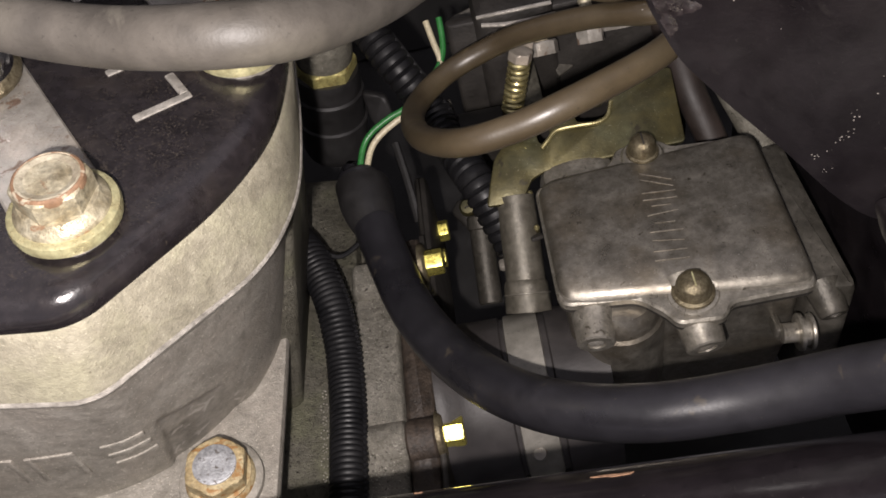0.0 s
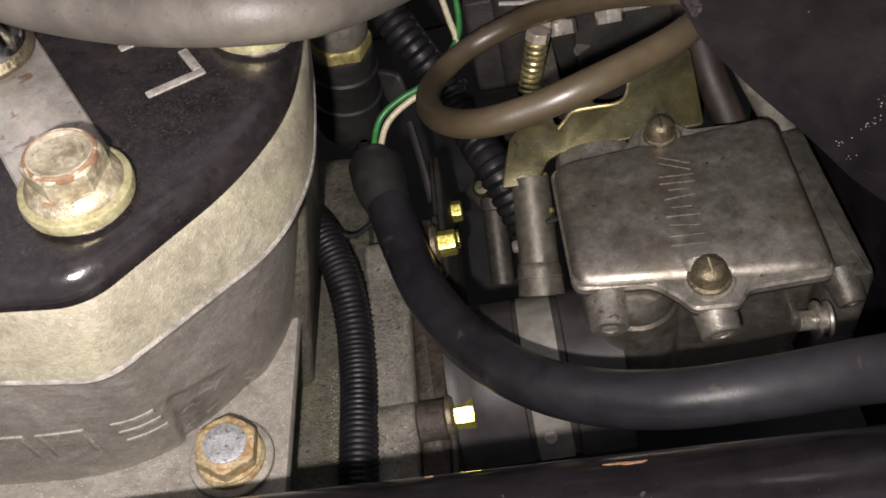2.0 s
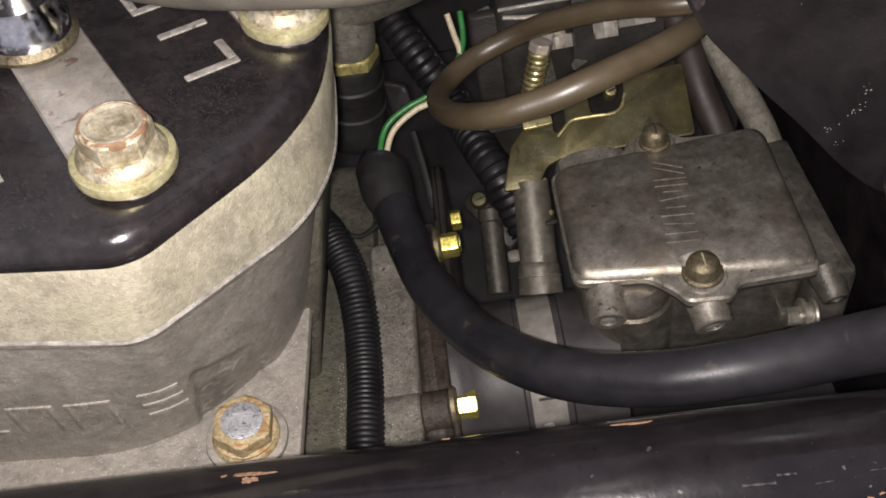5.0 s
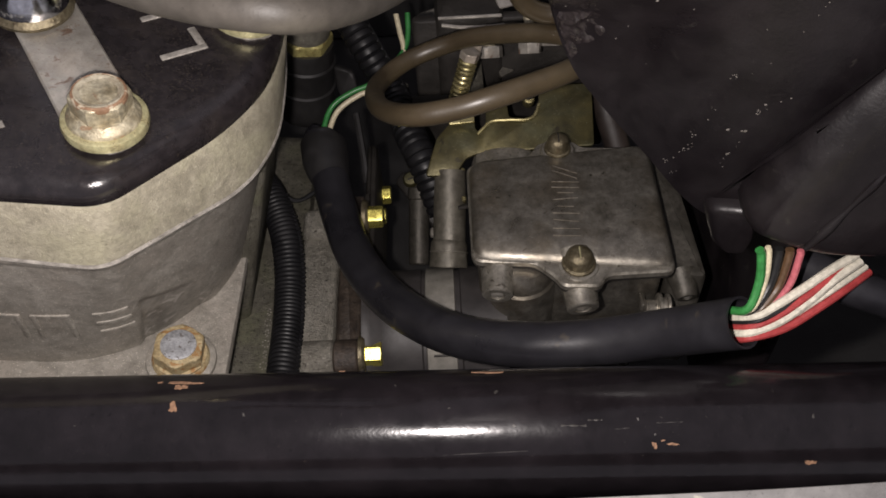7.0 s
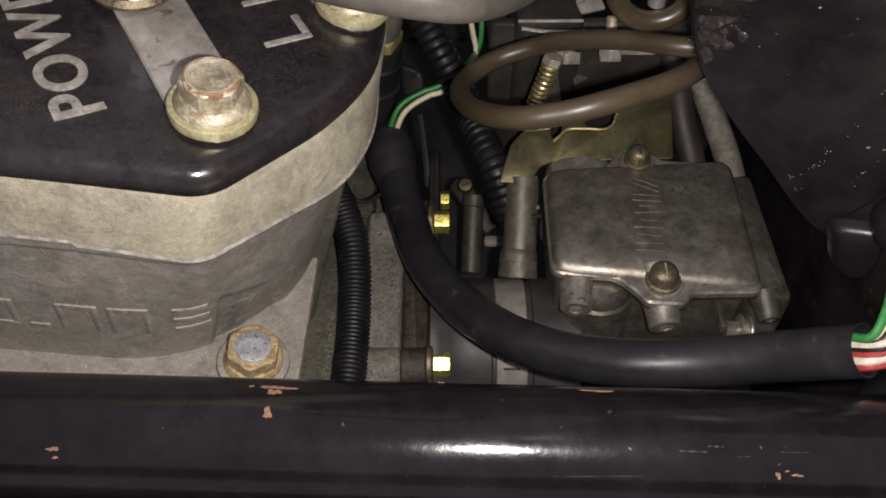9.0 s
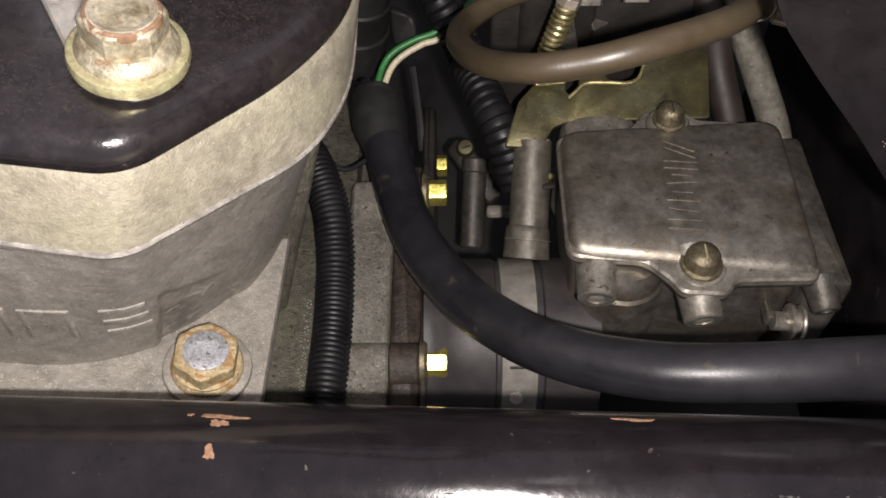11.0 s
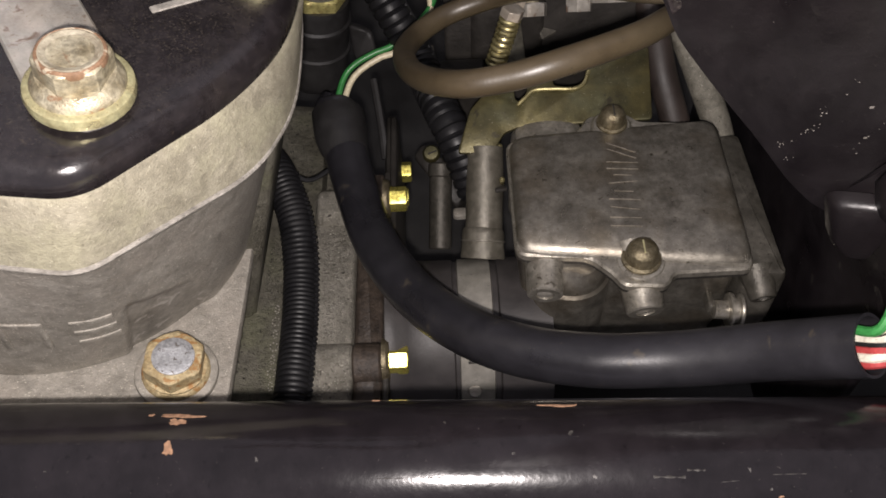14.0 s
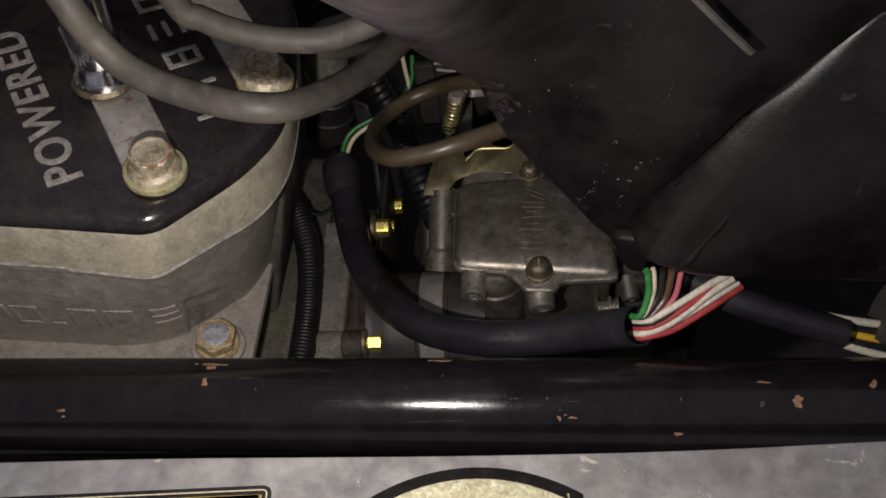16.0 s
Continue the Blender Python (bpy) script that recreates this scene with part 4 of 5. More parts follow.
GREENP = [(-0.0175, 0.0825, 0.1312), (-0.0150, 0.0897, 0.1350), (-0.0115, 0.0932, 0.1375), (-0.0050, 0.0962, 0.1395), (0.0018, 0.0982, 0.1412), (0.0113, 0.1045, 0.1462), (0.0147, 0.1085, 0.1490), (0.0158, 0.1126, 0.1522), (0.0159, 0.1179, 0.1565)]
WHITEP = [(-0.0155, 0.0820, 0.1306), (-0.0128, 0.0888, 0.1342), (-0.0090, 0.0922, 0.1366), (-0.0030, 0.0950, 0.1386), (0.0035, 0.0970, 0.1402), (0.0125, 0.1050, 0.1464), (0.0139, 0.1078, 0.1486), (0.0128, 0.1124, 0.1524), (0.0117, 0.1174, 0.1566)]
part("wire", sweep(spline(GREENP, 8), 0.00100, 12), W_GREEN, harness, "green wire")
part("wire", sweep(spline(WHITEP, 8), 0.00100, 12), W_CREAM, harness, "cream wire")
for mat, name, r, pts in (
        (W_GREEN, "green wire", 0.00125, [(0.0955, -0.0412, 0.1925), (0.0985, -0.0370, 0.1985), (0.0990, -0.0335, 0.2050), (0.0970, -0.0310, 0.2120)]),
        (W_CREAM, "cream wire", 0.00085, [(0.0965, -0.0412, 0.1925), (0.1000, -0.0365, 0.1985), (0.1008, -0.0330, 0.2050), (0.0995, -0.0300, 0.2120)]),
        (W_BLACK, "black wire", 0.00120, [(0.0970, -0.0408, 0.1915), (0.1015, -0.0365, 0.1970), (0.1032, -0.0328, 0.2040), (0.1035, -0.0300, 0.2110)]),
        (W_BROWN, "brown wire", 0.00125, [(0.0980, -0.0408, 0.1908), (0.1035, -0.0365, 0.1955), (0.1058, -0.0325, 0.2030), (0.1062, -0.0295, 0.2100)]),
        (W_PINK, "pink wire", 0.00105, [(0.0985, -0.0408, 0.1903), (0.1060, -0.0362, 0.1945), (0.1085, -0.0322, 0.2020), (0.1090, -0.0290, 0.2090)]),
        (W_WHITE, "white wire", 0.00130, [(0.0975, -0.0418, 0.1900), (0.1030, -0.0398, 0.1925), (0.1100, -0.0365, 0.1955), (0.1170, -0.0325, 0.1975), (0.1230, -0.0290, 0.1980)]),
        (W_BLACK, "black wire", 0.00110, [(0.0975, -0.0425, 0.1892), (0.1035, -0.0405, 0.1912), (0.1110, -0.0370, 0.1935), (0.1180, -0.0330, 0.1950), (0.1240, -0.0292, 0.1955)]),
        (W_RED, "red wire", 0.00115, [(0.0970, -0.0432, 0.1880), (0.1035, -0.0413, 0.1905), (0.1105, -0.0378, 0.1938), (0.1170, -0.0338, 0.1960), (0.1235, -0.0300, 0.1962)]),
        (W_WHITE, "white wire", 0.00135, [(0.0965, -0.0440, 0.1868), (0.1040, -0.0420, 0.1892), (0.1110, -0.0384, 0.1928), (0.1175, -0.0342, 0.1958), (0.1240, -0.0300, 0.1965)]),
        (W_WHITE, "white wire", 0.00100, [(0.0975, -0.0436, 0.1868), (0.1060, -0.0410, 0.1888), (0.1130, -0.0378, 0.1918), (0.1200, -0.0340, 0.1940), (0.1260, -0.0300, 0.1945)]),
        (W_RED, "red wire", 0.00130, [(0.0965, -0.0446, 0.1855), (0.1050, -0.0428, 0.1872), (0.1130, -0.0392, 0.1902), (0.1205, -0.0350, 0.1925), (0.1270, -0.0305, 0.1930)])):
    path = [Vector(q) + Vector((-0.0031, -0.0030, -0.0018)) * ((k + 1) / len(pts)) for k, q in enumerate(pts)]
    if len(pts) == 4:
        path[3] = path[2].lerp(path[3], 0.25)
    else:
        path.append(path[-1] + (path[-1] - path[-2]) * 0.2)
    part("wire", sweep(spline([Vector(pts[0]) - Vector((0.0042, -0.0024, 0.0050)), *path], 7), r * 0.80, 10), mat, harness, name)

second = thing("wiring_harness", "second black sleeved harness with bare wire ends", "cable harness")
part("sleeve", sweep(spline([(0.108, -0.0265, 0.190), (0.1240, -0.0335, 0.1855), (0.1400, -0.0370, 0.1805), (0.1562, -0.0402, 0.1755)], 8), 0.0046, 24, wall=0.0006, wobble=0.02), SLEEVE, second)
for k, (mat, name) in enumerate(((W_WHITE, "white wire"), (W_BLACK, "black wire"), (W_YELLOW, "yellow wire"), (W_BLACK, "black wire"), (W_WHITE, "white wire"))):
    d = 0.0018 * (k - 2)
    part("wire", sweep(spline([(0.151, -0.0388 + d * 0.7, 0.1772 + d * 0.6), (0.159, -0.0405 + d * 0.9, 0.1752 + d * 0.7), (0.173, -0.0420 + d * 1.2, 0.1715 + d * 0.7)], 6), 0.0012, 10), mat, second, name)
part("boot", sweep(spline([(0.1690, -0.0330, 0.1770), (0.178, -0.0360, 0.1745), (0.21, -0.041, 0.168)], 5), 0.0100, 20, wobble=0.12), GREYHOSE, second, "greyed rubber boot")

loom = thing("corrugated_loom", "black corrugated cable loom beside the cylinder", "loom", "corrugated looms")
part("conduit", corrugated([(-0.0380, 0.0640, 0.1270), (-0.0335, 0.0545, 0.1295), (-0.0285, 0.0400, 0.1270), (-0.0268, 0.0279, 0.1225), (-0.0266, 0.0178, 0.1195), (-0.0264, 0.0054, 0.1190), (-0.0268, -0.0131, 0.1190), (-0.028, -0.035, 0.115)], 0.0052, 0.00158, 0.075, 24, (0, 0.85, 1, 0.85)), LOOM, loom)
LOOM_PATH = [(-0.0335, 0.0545, 0.1295), (-0.0285, 0.0400, 0.1270), (-0.0268, 0.0279, 0.1225), (-0.0266, 0.0178, 0.1195), (-0.0264, 0.0054, 0.1190), (-0.0268, -0.0131, 0.1190), (-0.028, -0.035, 0.115)]
part("slit_lip", corrugated([Vector(q) + Vector((0.0046, 0.0, 0.0014)) for q in LOOM_PATH], 0.0011, 0.00158, 0.5, 8, (0, 1, 1, 0)), LOOM, loom, "notched slit edge")
part("thin_cable", sweep(spline([(-0.0400, 0.0590, 0.1300), (-0.0350, 0.0580, 0.1320), (-0.0258, 0.0540, 0.1280), (-0.0185, 0.0570, 0.1290), (-0.0150, 0.0600, 0.1270)], 6), 0.0008, 10), LOOM, loom, "thin black cable")
loom = thing("corrugated_loom", "black corrugated loom running down behind the carburettor", "loom", "corrugated looms")
part("conduit", corrugated([(-0.0110, 0.1250, 0.1660), (-0.0040, 0.1120, 0.1570), (0.0012, 0.1045, 0.1500), (0.0062, 0.0990, 0.1420), (0.0100, 0.0920, 0.1370), (0.0130, 0.0820, 0.1365), (0.0160, 0.0715, 0.1375), (0.0200, 0.0620, 0.1345), (0.026, 0.05, 0.122)], 0.0057, 0.0030, 0.13), LOOM, loom)

BACK_LOOM = [(-0.0040, 0.1120, 0.1570), (0.0012, 0.1045, 0.1500), (0.0062, 0.0990, 0.1420), (0.0100, 0.0920, 0.1370), (0.0130, 0.0820, 0.1365), (0.0160, 0.0715, 0.1375)]
part("slit_lip", sweep(spline([Vector(q) + Vector((0.0050, 0.0, 0.0018)) for q in BACK_LOOM], 8), 0.0007, 8), LOOM, loom, "overlapping slit edge")

fitting = thing("hose_elbow", "black rubber hose pushed on a yellow zinc fitting", "hose fitting", m=LEAN)
FT = Matrix.Translation((-0.0471, 0.1155, -0.0998)) @ Matrix.Scale(1.3, 4)
part("hose", lathe([(0.0060, 0.1590), (0.0082, 0.1598), (0.0089, 0.1620), (0.0088, 0.1700), (0.0092, 0.1704), (0.0092, 0.1712), (0.0086, 0.1716), (0.0086, 0.1760), (0.0088, 0.1765), (0.0089, 0.1800), (0.0083, 0.1805), (0.0083, 0.1848), (0.0080, 0.1862), (0.006, 0.1862)], 32, None, FT), RUBBER, fitting)
part("nut", hex_head(0.0080, 0.1862, 0.1895, None, FT, 8), NUTYELLOW, fitting, "yellow passivated nut")
part("stub", lathe([(0.0066, 0.1888), (0.0070, 0.1900), (0.0072, 0.1925), (0.0070, 0.2005), (0.0062, 0.2020)], 28, None, FT), GREYCAST, fitting)
part("elbow_arm", sweep([LEAN.inverted() @ q for q in spline([(-0.0205, 0.1155, 0.1640), (-0.0185, 0.1155, 0.1690), (-0.0090, 0.1150, 0.1725), (0.0060, 0.1148, 0.1775), (0.0200, 0.1155, 0.1880), (0.030, 0.118, 0.200)], 6)], lambda i: 0.0078 if i < 3 else 0.0092, 26, wobble=0.02), GREYCAST, fitting, "dusty beige hose arm")
part("clamp_ear", hull([LEAN.inverted() @ Vector(q) for q in ((-0.0135, 0.1100, 0.1400), (-0.0060, 0.1070, 0.1395), (-0.0045, 0.1050, 0.1290), (-0.0130, 0.1060, 0.1260), (-0.0140, 0.1150, 0.1380), (-0.0060, 0.1120, 0.1360))]), RUBBER, fitting)

pump = thing("oil_fitting", "small grey outlet pipe with a clamp screw", "pipe fitting")
part("pipe", rod((0.0145, 0.104, 0.0720), (0.0130, 0.0790, 0.0540), 0.0044), DARKCAST, pump, "oily grey cast pipe")
part("collar", rod((0.0147, 0.106, 0.0735), (0.0144, 0.1015, 0.0702), 0.0050), DARKCAST, pump)
part("clamp", hull([(0.0035, 0.1130, 0.0700), (0.0085, 0.1185, 0.0745), (0.0060, 0.1150, 0.0640), (0.0190, 0.0945, 0.0600), (0.0260, 0.0995, 0.0620), (0.0225, 0.0970, 0.0520), (0.0085, 0.1060, 0.0690), (0.0155, 0.1100, 0.0715)]), DARK, pump)
clamp_screw = part("screw", lathe([(0.0034, -0.002), (0.0034, 0.001), (0.0026, 0.0022), (0.001, 0.0024)], 22, None, pose(0.0110, 0.1110, 0.0736, 30, 0, 0)), GOLD, pump, "yellowish clamp screw")
part("slot", box(-0.0018, 0.0018, -0.0003, 0.0003, 0.0020, 0.0027, 0.0001, None, pose(0.0110, 0.1110, 0.0736, 30, 0, 25)), DARK, clamp_screw)
part("lug", box(0.0185, 0.0290, 0.086, 0.0905, 0.0625, 0.0655, 0.0008), CAST, pump, "pale bare lug")

pipe = thing("vent_hose", "sandy grey cast pipe rising behind the carburettor", "pipe")
part("pipe", sweep(spline([(0.088, 0.122, 0.170), (0.0915, 0.0980, 0.1490), (0.0972, 0.0830, 0.1370), (0.1030, 0.0690, 0.1250), (0.106, 0.05, 0.11)], 6), 0.0045, 20, wobble=0.03), GREYCAST, pipe)
pipe = thing("vent_hose", "dark brown hose beside the grey pipe", "pipe")
part("pipe", sweep(spline([(0.078, 0.120, 0.166), (0.0835, 0.0960, 0.1470), (0.0858, 0.0830, 0.1370), (0.0902, 0.0700, 0.1250), (0.094, 0.05, 0.11)], 6), 0.0046, 20, wobble=0.05), DARKHOSE, pipe)

part("screw", lathe([(0.0015, -0.003), (0.0015, 0.0006), (0.0009, 0.0013), (0.0003, 0.0014)], 16, None, pose(0.0826, 0.0880, 0.1350, 30, 0, 0)), STRAP, pipe, "tiny bright screw")

# ---- black plastic shroud on the carburettor side ----
shroud = thing("air_box", "dusty black plastic air box with ribs and a ragged edge", "air box")
EDGE = [(0.300, 0.175), (0.300, 0.345), (0.0260, 0.345), (0.0360, 0.3150, 0.004), (0.0400, 0.3040, 0.004), (0.0424, 0.2856, 0.004), (0.0468, 0.2730, 0.003), (0.0508, 0.2570, 0.003), (0.0520, 0.2480, 0.003), (0.0548, 0.2375, 0.003), (0.0585, 0.2295, 0.003),
        (0.0663, 0.2205, 0.004), (0.0746, 0.2120, 0.004), (0.0823, 0.2030, 0.004), (0.0872, 0.1990, 0.003), (0.0915, 0.1978, 0.003), (0.1019, 0.1996, 0.004), (0.1528, 0.1838)]
WALLM = Matrix(((1, 0, 0, 0), (0, 0, 1, 0.0026), (0, 1, 0, 0), (0, 0, 0, 1)))


def skin(x):
    """How far the box's front lies forward at x: flat, then slanting towards the tube, then flat again."""
    x = max(x, 0.03)
    x = x if x < 0.09 else 0.10 if x > 0.11 else x - (x - 0.09) ** 2 / 0.04
    return -0.0140 - 0.5 * (x - 0.075)


def front(x, z):
    """The front with its upper inner corner, which curls forward over the engine."""
    u = min(1.0, max(0.0, (0.100 - x) / 0.058))
    return skin(x) - 0.92 * max(0.0, z - 0.2455) * u * u * (3 - 2 * u)


def on_skin(bm):
    """Bends a flat piece, built about y = 0, on to the box's slanting front."""
    for x in (0.03, 0.042, 0.048, 0.054, 0.060, 0.066, 0.072, 0.078, 0.084, 0.09, 0.094, 0.098, 0.102, 0.106, 0.11):
        bmesh.ops.bisect_plane(bm, geom=list(bm.verts) + list(bm.edges) + list(bm.faces), plane_co=(x, 0, 0), plane_no=(1, 0, 0))
    for z in (0.245, 0.256, 0.270, 0.285, 0.300, 0.320):
        bmesh.ops.bisect_plane(bm, geom=list(bm.verts) + list(bm.edges) + list(bm.faces), plane_co=(0, 0, z), plane_no=(0, 0, 1))
    for v in bm.verts:
        v.co.y += front(v.co.x, v.co.z)
    return bm


part("face", on_skin(stack(rounded(EDGE, 0.004, 4)[::-1], [(0.0004, 0.0), (0, 0.0006), (0, 0.0020), (0.0006, 0.0026)], None, WALLM)), PLASTIC, shroud, sharp=40)
part("lower_scoop", hull([(0.0912, -0.0221, 0.2149), (0.1008, -0.0272, 0.2345), (0.1150, -0.0285, 0.2592), (0.1373, -0.0295, 0.2887), (0.300, -0.0300, 0.340), (0.0930, -0.0350, 0.2108), (0.1040, -0.0390, 0.2080),
                          (0.1120, -0.0395, 0.2060), (0.300, -0.0450, 0.190), (0.0960, -0.0220, 0.2010), (0.300, -0.0150, 0.180)], bevel=0.0024), PLASTIC, shroud, "dusty moulded scoop", sharp=50)
part("fold", sweep(spline([(0.1040, -0.0386, 0.2090), (0.1090, -0.0376, 0.2185), (0.1150, -0.0356, 0.2290), (0.1200, -0.0342, 0.2360)], 6), lambda i: 0.0010 - 0.0003 * math.cos(i * 0.9), 12, wobble=0.2), PLASTIC, shroud, "moulded fold line")
part("fold", sweep(spline([(0.1062, -0.0305, 0.2326), (0.1095, -0.0320, 0.2290), (0.1124, -0.0333, 0.2254)], 5), 0.0008, 10, wobble=0.2), PLASTIC, shroud, "short raised crease")
part("inner_wall", box(0.116, 0.119, -0.022, 0.130, 0.06, 0.215, 0.001), PLASTIC, shroud)
part("rib", sweep(spline([(0.0990, -0.0262, 0.2940), (0.1075, -0.0268, 0.2845), (0.1146, -0.0267, 0.2767)], 4), 0.0011, 10), GREYHOSE, shroud, "pale scuffed rib")
TAB = rounded([(0.0869, 0.2050), (0.0902, 0.1942), (0.0935, 0.1908), (0.0974, 0.1920), (0.0986, 0.1990), (0.0960, 0.2080)], 0.003, 5)
part("hanging_tab", on_skin(stack(TAB, [(0.0012, -0.0026), (0.0005, -0.0023), (0, -0.0012), (0, 0.001)], None, Matrix(((1, 0, 0, 0), (0, 0, 1, 0), (0, 1, 0, 0), (0, 0, 0, 1))))), PLASTIC, shroud, sharp=50)
BEAD = [(0.0402, 0.3040), (0.0426, 0.2856), (0.0470, 0.2730), (0.0510, 0.2570), (0.0522, 0.2480), (0.0552, 0.2372), (0.0590, 0.2290), (0.0663, 0.2205), (0.0746, 0.2120), (0.0840, 0.2020)]
part("edge_bead", sweep(spline([(x, front(x, z) + 0.0036, z) for x, z in BEAD], 8), lambda i: 0.00028 + 0.0005 * math.exp(-((i - 34) / 9) ** 2), 14, wobble=0.12), PLASTIC, shroud)


def rubbed_corner():
    """The crumpled, dusty inner corner of the box: a lumpy skin that sinks into the front round its border."""
    bm = bmesh.new()
    n = 56
    grid = []
    for j in range(n + 1):
        for i in range(n + 1):
            z = 0.2320 + 0.0360 * j / n
            left = next((a[0] + (b[0] - a[0]) * (z - a[1]) / (b[1] - a[1]) for a, b in zip(BEAD, BEAD[1:]) if b[1] <= z <= a[1]), 0.055)
            x = left + 0.0150 * i / n
            q = Vector((x, 0, z))
            reach = math.hypot((x - 0.0545) * 1.1, (z - 0.2465) * 0.62)
            fade = max(0.0, min(1.0, 1.75 - reach / 0.0062 + 0.8 * noise.noise(q * 330)))
            lump = 0.0007 * noise.noise(q * 260) + 0.0004 * noise.noise(q * 700) + 0.0002 * noise.noise(q * 1700)
            u = Vector((x - 0.0545, z - 0.2430))
            along, off = u.dot(Vector((0.75, 0.66))), u.dot(Vector((-0.66, 0.75)))
            ridge = 0.0016 * math.exp(-(off / 0.0009) ** 2) * math.exp(-((along - 0.0035) / 0.0028) ** 2)
            dip = 0.0008 * math.exp(-((off - 0.0030) / 0.0015) ** 2) * math.exp(-((along - 0.0030) / 0.0040) ** 2)
            grid.append(bm.verts.new((x, front(x, z) + 0.0026 - (lump + ridge - dip + 0.0004) * fade + 0.0005 * (1 - fade), z)))
    for j in range(n):
        for i in range(n):
            k = j * (n + 1) + i
            bm.faces.new((grid[k], grid[k + 1], grid[k + n + 2], grid[k + n + 1]))
    return bm


part("rubbed_corner", rubbed_corner(), RUBBED, shroud, "crumpled dusty corner", sharp=60)
rng = random.Random(4)
bm = bmesh.new()


def speck(x, z, s):
    """A crumb of dust lying on the box's front."""
    z -= 0.0031
    y = front(x, z) + 0.0025
    box(x - s * rng.uniform(1, 2.2), x + s, z - s, z + s, 0.0, 0.00015, 0.00005, bm, Matrix(((1, 0, 0, 0), (0, 0, -1, y), (0, 1, 0, 0), (0, 0, 0, 1))))


for trail, count in ((((0.0783, 0.2140), (0.0818, 0.2198), (0.0825, 0.2251), (0.0844, 0.2321), (0.0857, 0.2345)), 26), (((0.0925, 0.2350), (0.0938, 0.2360), (0.0957, 0.2385), (0.0975, 0.2406)), 9),
                     (((0.0871, 0.2425), (0.0884, 0.2437), (0.0950, 0.2527), (0.1000, 0.2700)), 16), (((0.0797, 0.2113), (0.0812, 0.2118)), 4), (((0.0890, 0.2180), (0.0899, 0.2219), (0.0912, 0.2262)), 6)):
    way = spline([(x, 0, z) for x, z in trail], 8)
    for k in range(count):
        q = way[int(rng.random() * (len(way) - 1))]
        speck(q.x + rng.gauss(0, 0.0004), q.z + rng.gauss(0, 0.0004), rng.uniform(0.00004, 0.00012))
for x, z, s in ((0.0888, 0.2288, 0.00024), (0.0919, 0.2296, 0.00028), (0.0913, 0.2294, 0.0002), (0.0899, 0.2219, 0.00022), (0.0940, 0.2378, 0.0002), (0.0700, 0.2600, 0.0002), (0.0650, 0.2450, 0.00012)):
    speck(x, z, s)
for k in range(40):
    speck(0.0560 + rng.gauss(0, 0.0022), 0.2480 + rng.gauss(0, 0.0030), rng.uniform(0.00003, 0.00008))
for k in range(12):
    speck(rng.uniform(0.066, 0.098), rng.uniform(0.236, 0.285), rng.uniform(0.00004, 0.00011))
tagged(part("dust_specks", bm, SPECK, shroud, "pale dust specks"), kind="stuff")
bm = bmesh.new()
for k in range(14):
    u = rng.random()
    x, z = 0.1055 + 0.0032 * u + rng.gauss(0, 0.0003), 0.2136 + 0.0030 * u - 0.002 * u * u + rng.gauss(0, 0.0003)
    box(x - 0.0004, x + 0.0004, z - 0.0002, z + 0.0002, 0.0, 0.00015, 0.00005, bm, Matrix(((1, 0, 0, 0), (0, 0, -1, -0.0380), (0, 1, 0, 0), (0, 0, 0, 1))))
tagged(part("scuffs", bm, SCRATCH, shroud, "greyish scuff marks"), kind="stuff")

# ---- frame tube ----
tube = thing("frame_tube", "glossy black steel frame tube with chipped paint", "tube")
TA, TB = Vector((-0.45, -0.0445, 0.1745)), Vector((0.45, -0.0745, 0.1745))
RT = 0.0145
part("tube", sweep([TA.lerp(TB, k / 90) for k in range(91)], RT, 56), TUBEPAINT, tube, sharp=60)


def chip(x, angle, w, h, mat, seed, name="paint_chip"):
    """A ragged flake of bare metal lying on the tube."""
    r = random.Random(seed)
    bm = bmesh.new()
    n = 26
    c = TA.lerp(TB, (x - TA.x) / (TB.x - TA.x))
    rim, top = [], []
    for k in range(n):
        a = 2 * math.pi * k / n
        f = r.uniform(0.7, 1.05) * (0.75 + 0.24 * math.sin(2 * a + seed * 1.7) + 0.12 * math.sin(3 * a + seed * 2.3) + 0.07 * math.sin(5 * a + seed))
        px, pa = math.cos(a) * w * f, radians(angle) + math.sin(a) * h * f / RT
        for ring, rr in ((rim, RT - 0.0001), (top, RT + 0.00012)):
            ring.append(bm.verts.new((c.x + px, c.y + rr * math.cos(pa) - px * 0.033, c.z + rr * math.sin(pa))))
    for k in range(n):
        bm.faces.new((rim[k], rim[(k + 1) % n], top[(k + 1) % n], top[k]))
    bm.faces.new(top)
    part(name, bm, mat, tube)


for n, (x, a, w, h) in enumerate(((-0.0330, 60.5, 0.0050, 0.0007), (-0.0333, 67, 0.0018, 0.0014), (-0.0385, 59, 0.0008, 0.0004), (-0.0338, 90, 0.0016, 0.0015), (0.0360, 50.5, 0.0042, 0.0006), (-0.0775, 124, 0.0016, 0.0007), (-0.0770, 131, 0.0010, 0.0003),
                                  (0.0698, 129, 0.0009, 0.0009), (0.0735, 128, 0.0014, 0.0005), (0.0715, 125, 0.0006, 0.0003), (0.1343, 109, 0.0022, 0.0020), (0.1261, 87.5, 0.0022, 0.0004), (0.1022, 146, 0.0014, 0.0009), (0.1549, 90, 0.0014, 0.0016), (0.0020, 32, 0.0012, 0.0004))):
    chip(x, a, w, h, CHIP, n)
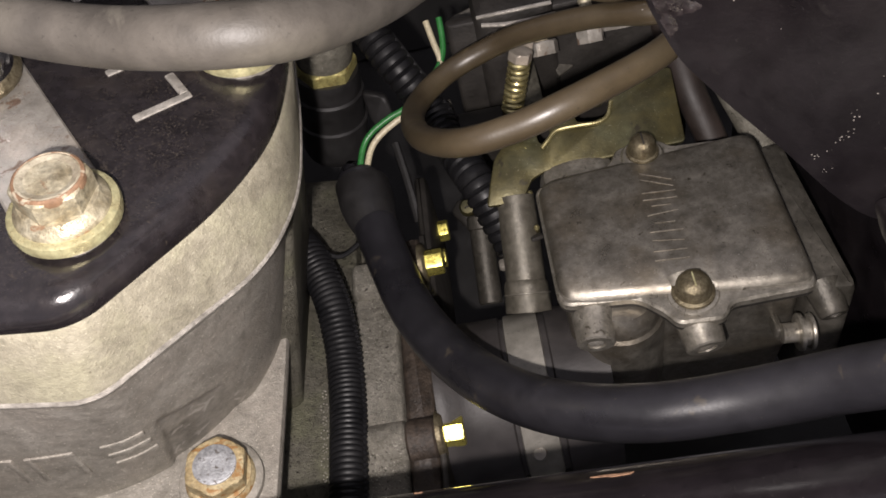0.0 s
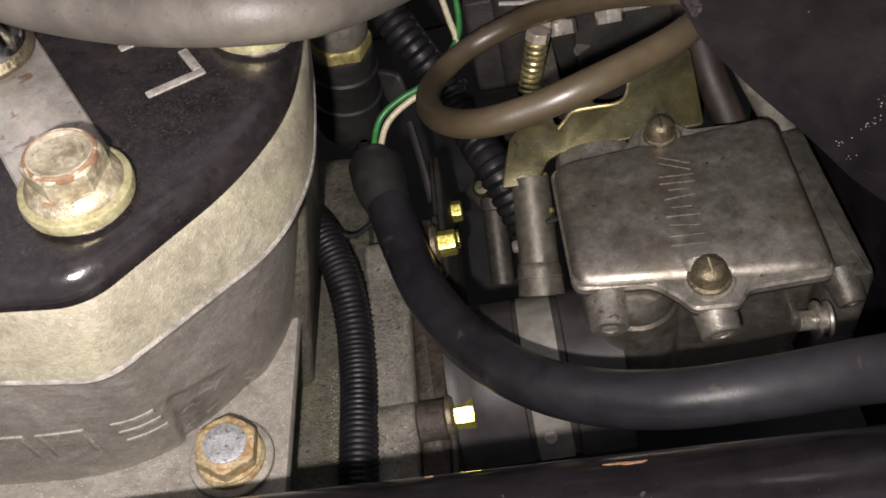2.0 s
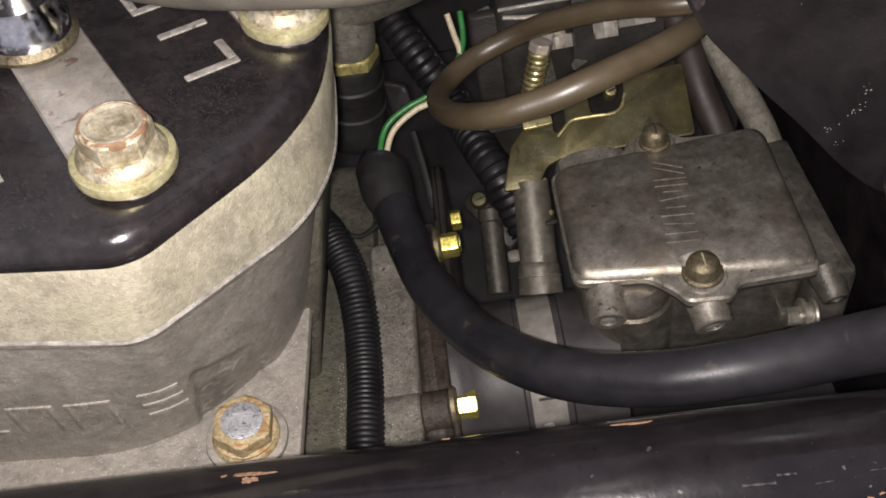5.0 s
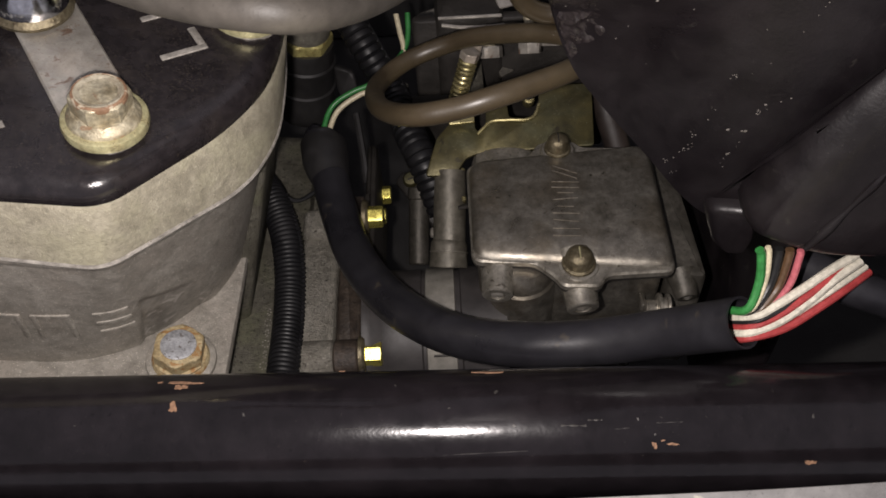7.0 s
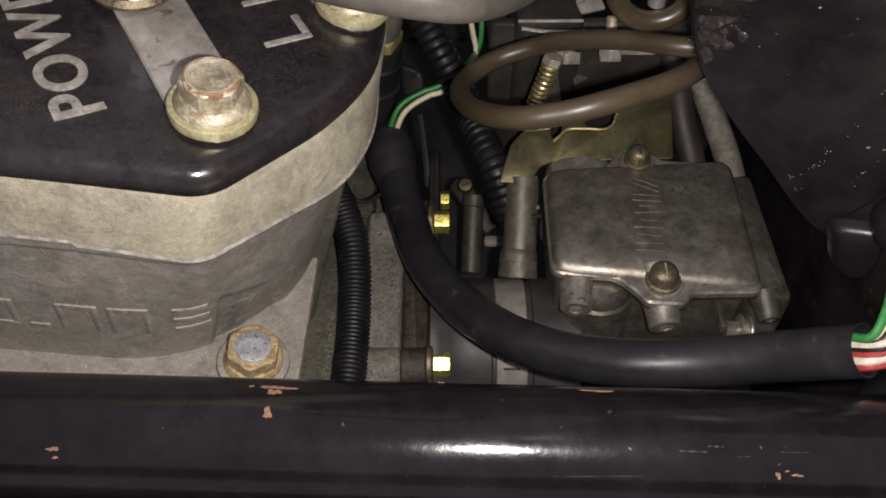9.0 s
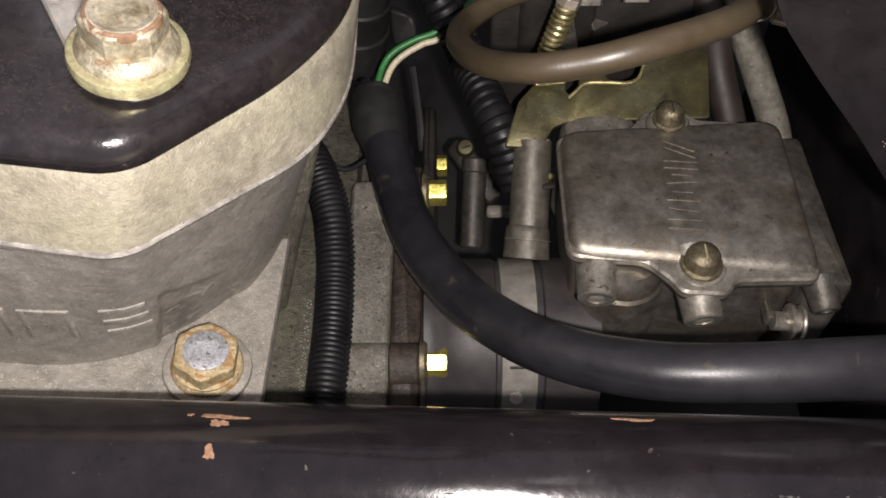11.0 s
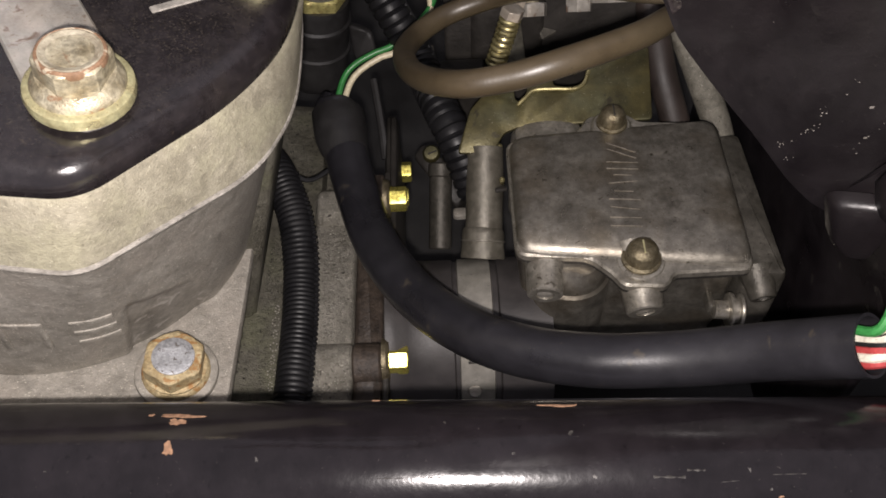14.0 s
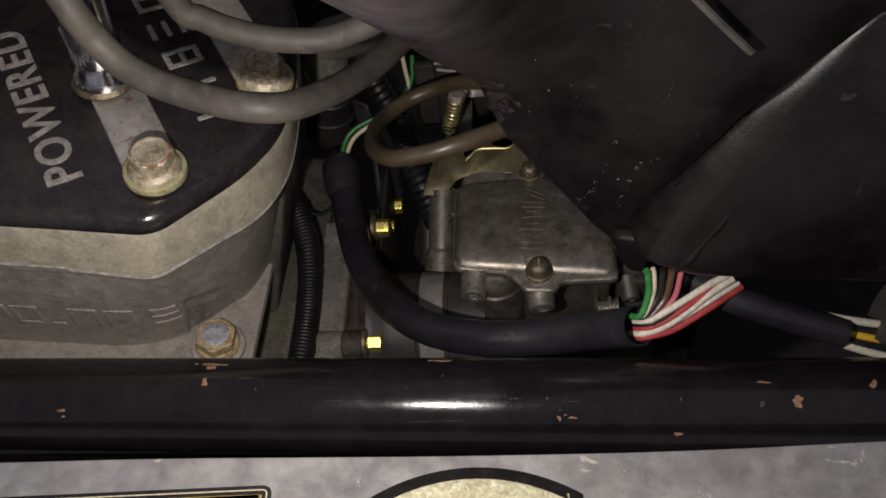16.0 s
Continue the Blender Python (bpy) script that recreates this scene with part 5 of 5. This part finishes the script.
for n, (x, a, w, h) in enumerate(((0.0370, 80, 0.0006, 0.0006), (0.0667, 107, 0.0004, 0.0004), (0.0403, 111, 0.0005, 0.0005), (0.0267, 95, 0.0003, 0.0004), (0.1034, 107, 0.0004, 0.0006), (-0.0180, 98, 0.0004, 0.0005), (-0.092, 116, 0.0005, 0.0004),
                                  (0.0700, 120, 0.0003, 0.0003), (0.1250, 112, 0.0012, 0.0009), (0.0150, 70, 0.0003, 0.0003), (-0.0550, 105, 0.0003, 0.0003))):
    chip(x, a, w, h, SCRATCH, n + 50, "scuff")


def scratch(x0, a0, x1, a1, w):
    """A thin scored line on the tube from one place to another."""
    pts = []
    for k in range(13):
        u = k / 12
        x, a = x0 + (x1 - x0) * u, radians(a0 + (a1 - a0) * u)
        c = TA.lerp(TB, (x - TA.x) / (TB.x - TA.x))
        pts.append(c + Vector((0, math.cos(a), math.sin(a))) * (RT - w * 0.45))
    part("scratch", sweep(pts, lambda i: w * (0.72 + 0.28 * math.sin(1.1 * i + x0 * 900)), 6), SCRATCH, tube)


for row in ((0.0503, 111.4, 0.0557, 111.8, 0.0003), (0.0561, 107.1, 0.0592, 107.3, 0.00025), 
            (0.0705, 110.4, 0.0761, 110.0, 0.0001), (0.0249, 134.7, 0.0430, 132.2, 0.0001), (0.0617, 115.2, 0.0647, 114.2, 0.00008),
            (0.0030, 111.3, 0.0075, 111.2, 0.00012), (0.0110, 111.1, 0.0145, 111.0, 0.00012), (0.1225, 87.8, 0.1285, 87.3, 0.0001), (0.0310, 118.0, 0.0335, 117.6, 0.00008)):
    scratch(*row)
part("lower_rail", sweep([Vector((-0.45, -0.0500, 0.1480)), Vector((0.0, -0.0560, 0.1480)), Vector((0.45, -0.066, 0.1480))], 0.009, 24), TUBEPAINT, tube)

# ---- grey panel in front of the tube ----
panel = thing("front_panel", "scuffed silver-grey metal panel with a label and a round disc", "panel")
PZ = 0.190
SHEET = rounded([(-0.45, -0.40), (0.45, -0.40), (0.45, -0.0740), (0.1560, -0.0812, 0.02), (0.0990, -0.0832, 0.03), (0.0381, -0.0832, 0.02), (-0.0420, -0.0822, 0.02), (-0.45, -0.0850)], 0.004, 6)
part("sheet", stack(SHEET, [(0.0006, PZ - 0.0022), (0, PZ - 0.0018), (0, PZ - 0.0006), (0.0003, PZ - 0.0001), (0.0010, PZ)]), PANEL, panel)
# a round disc, cut off straight on one side
CUT = math.acos((0.0745 - 0.0468) / 0.0533)
EMBLEM_OUT = [Vector((0.0468 + 0.0533 * math.cos(u), -0.1403 + 0.0533 * math.sin(u))) for u in (CUT + (2 * math.pi - 2 * CUT) * k / 90 for k in range(91))]
part("disc_rim", stack(EMBLEM_OUT, [(0, PZ), (0, PZ + 0.0006), (0.0003, PZ + 0.0008)]), INK_BLACK, panel, "black outer ring")
part("disc", stack(inset(EMBLEM_OUT, 0.0034), [(0, PZ + 0.0004), (0, PZ + 0.0011), (0.0006, PZ + 0.0014)]), EMBLEM, panel, "yellowed pale disc")
LBL = rounded([(-0.150, -0.160), (-0.0083, -0.160), (-0.0083, -0.0908), (-0.150, -0.0950)], 0.003, 6)
label_part = part("label", stack(LBL, [(0, PZ), (0, PZ + 0.0002)]), INK_BLACK, panel, "black label with a thin gold border")
part("border", stack(inset(LBL, 0.0011), [(0, PZ + 0.0002), (0, PZ + 0.0003)]), W_CREAM, label_part)
part("field", stack(inset(LBL, 0.0015), [(0, PZ + 0.0003), (0, PZ + 0.0004)]), INK_BLACK, label_part)
part("inner_border", stack(inset(LBL, 0.0026), [(0, PZ + 0.0004), (0, PZ + 0.0005)]), INK_GOLD, label_part)
part("inner_field", stack(inset(LBL, 0.0036), [(0, PZ + 0.0005), (0, PZ + 0.0006)]), INK_BLACK, label_part)
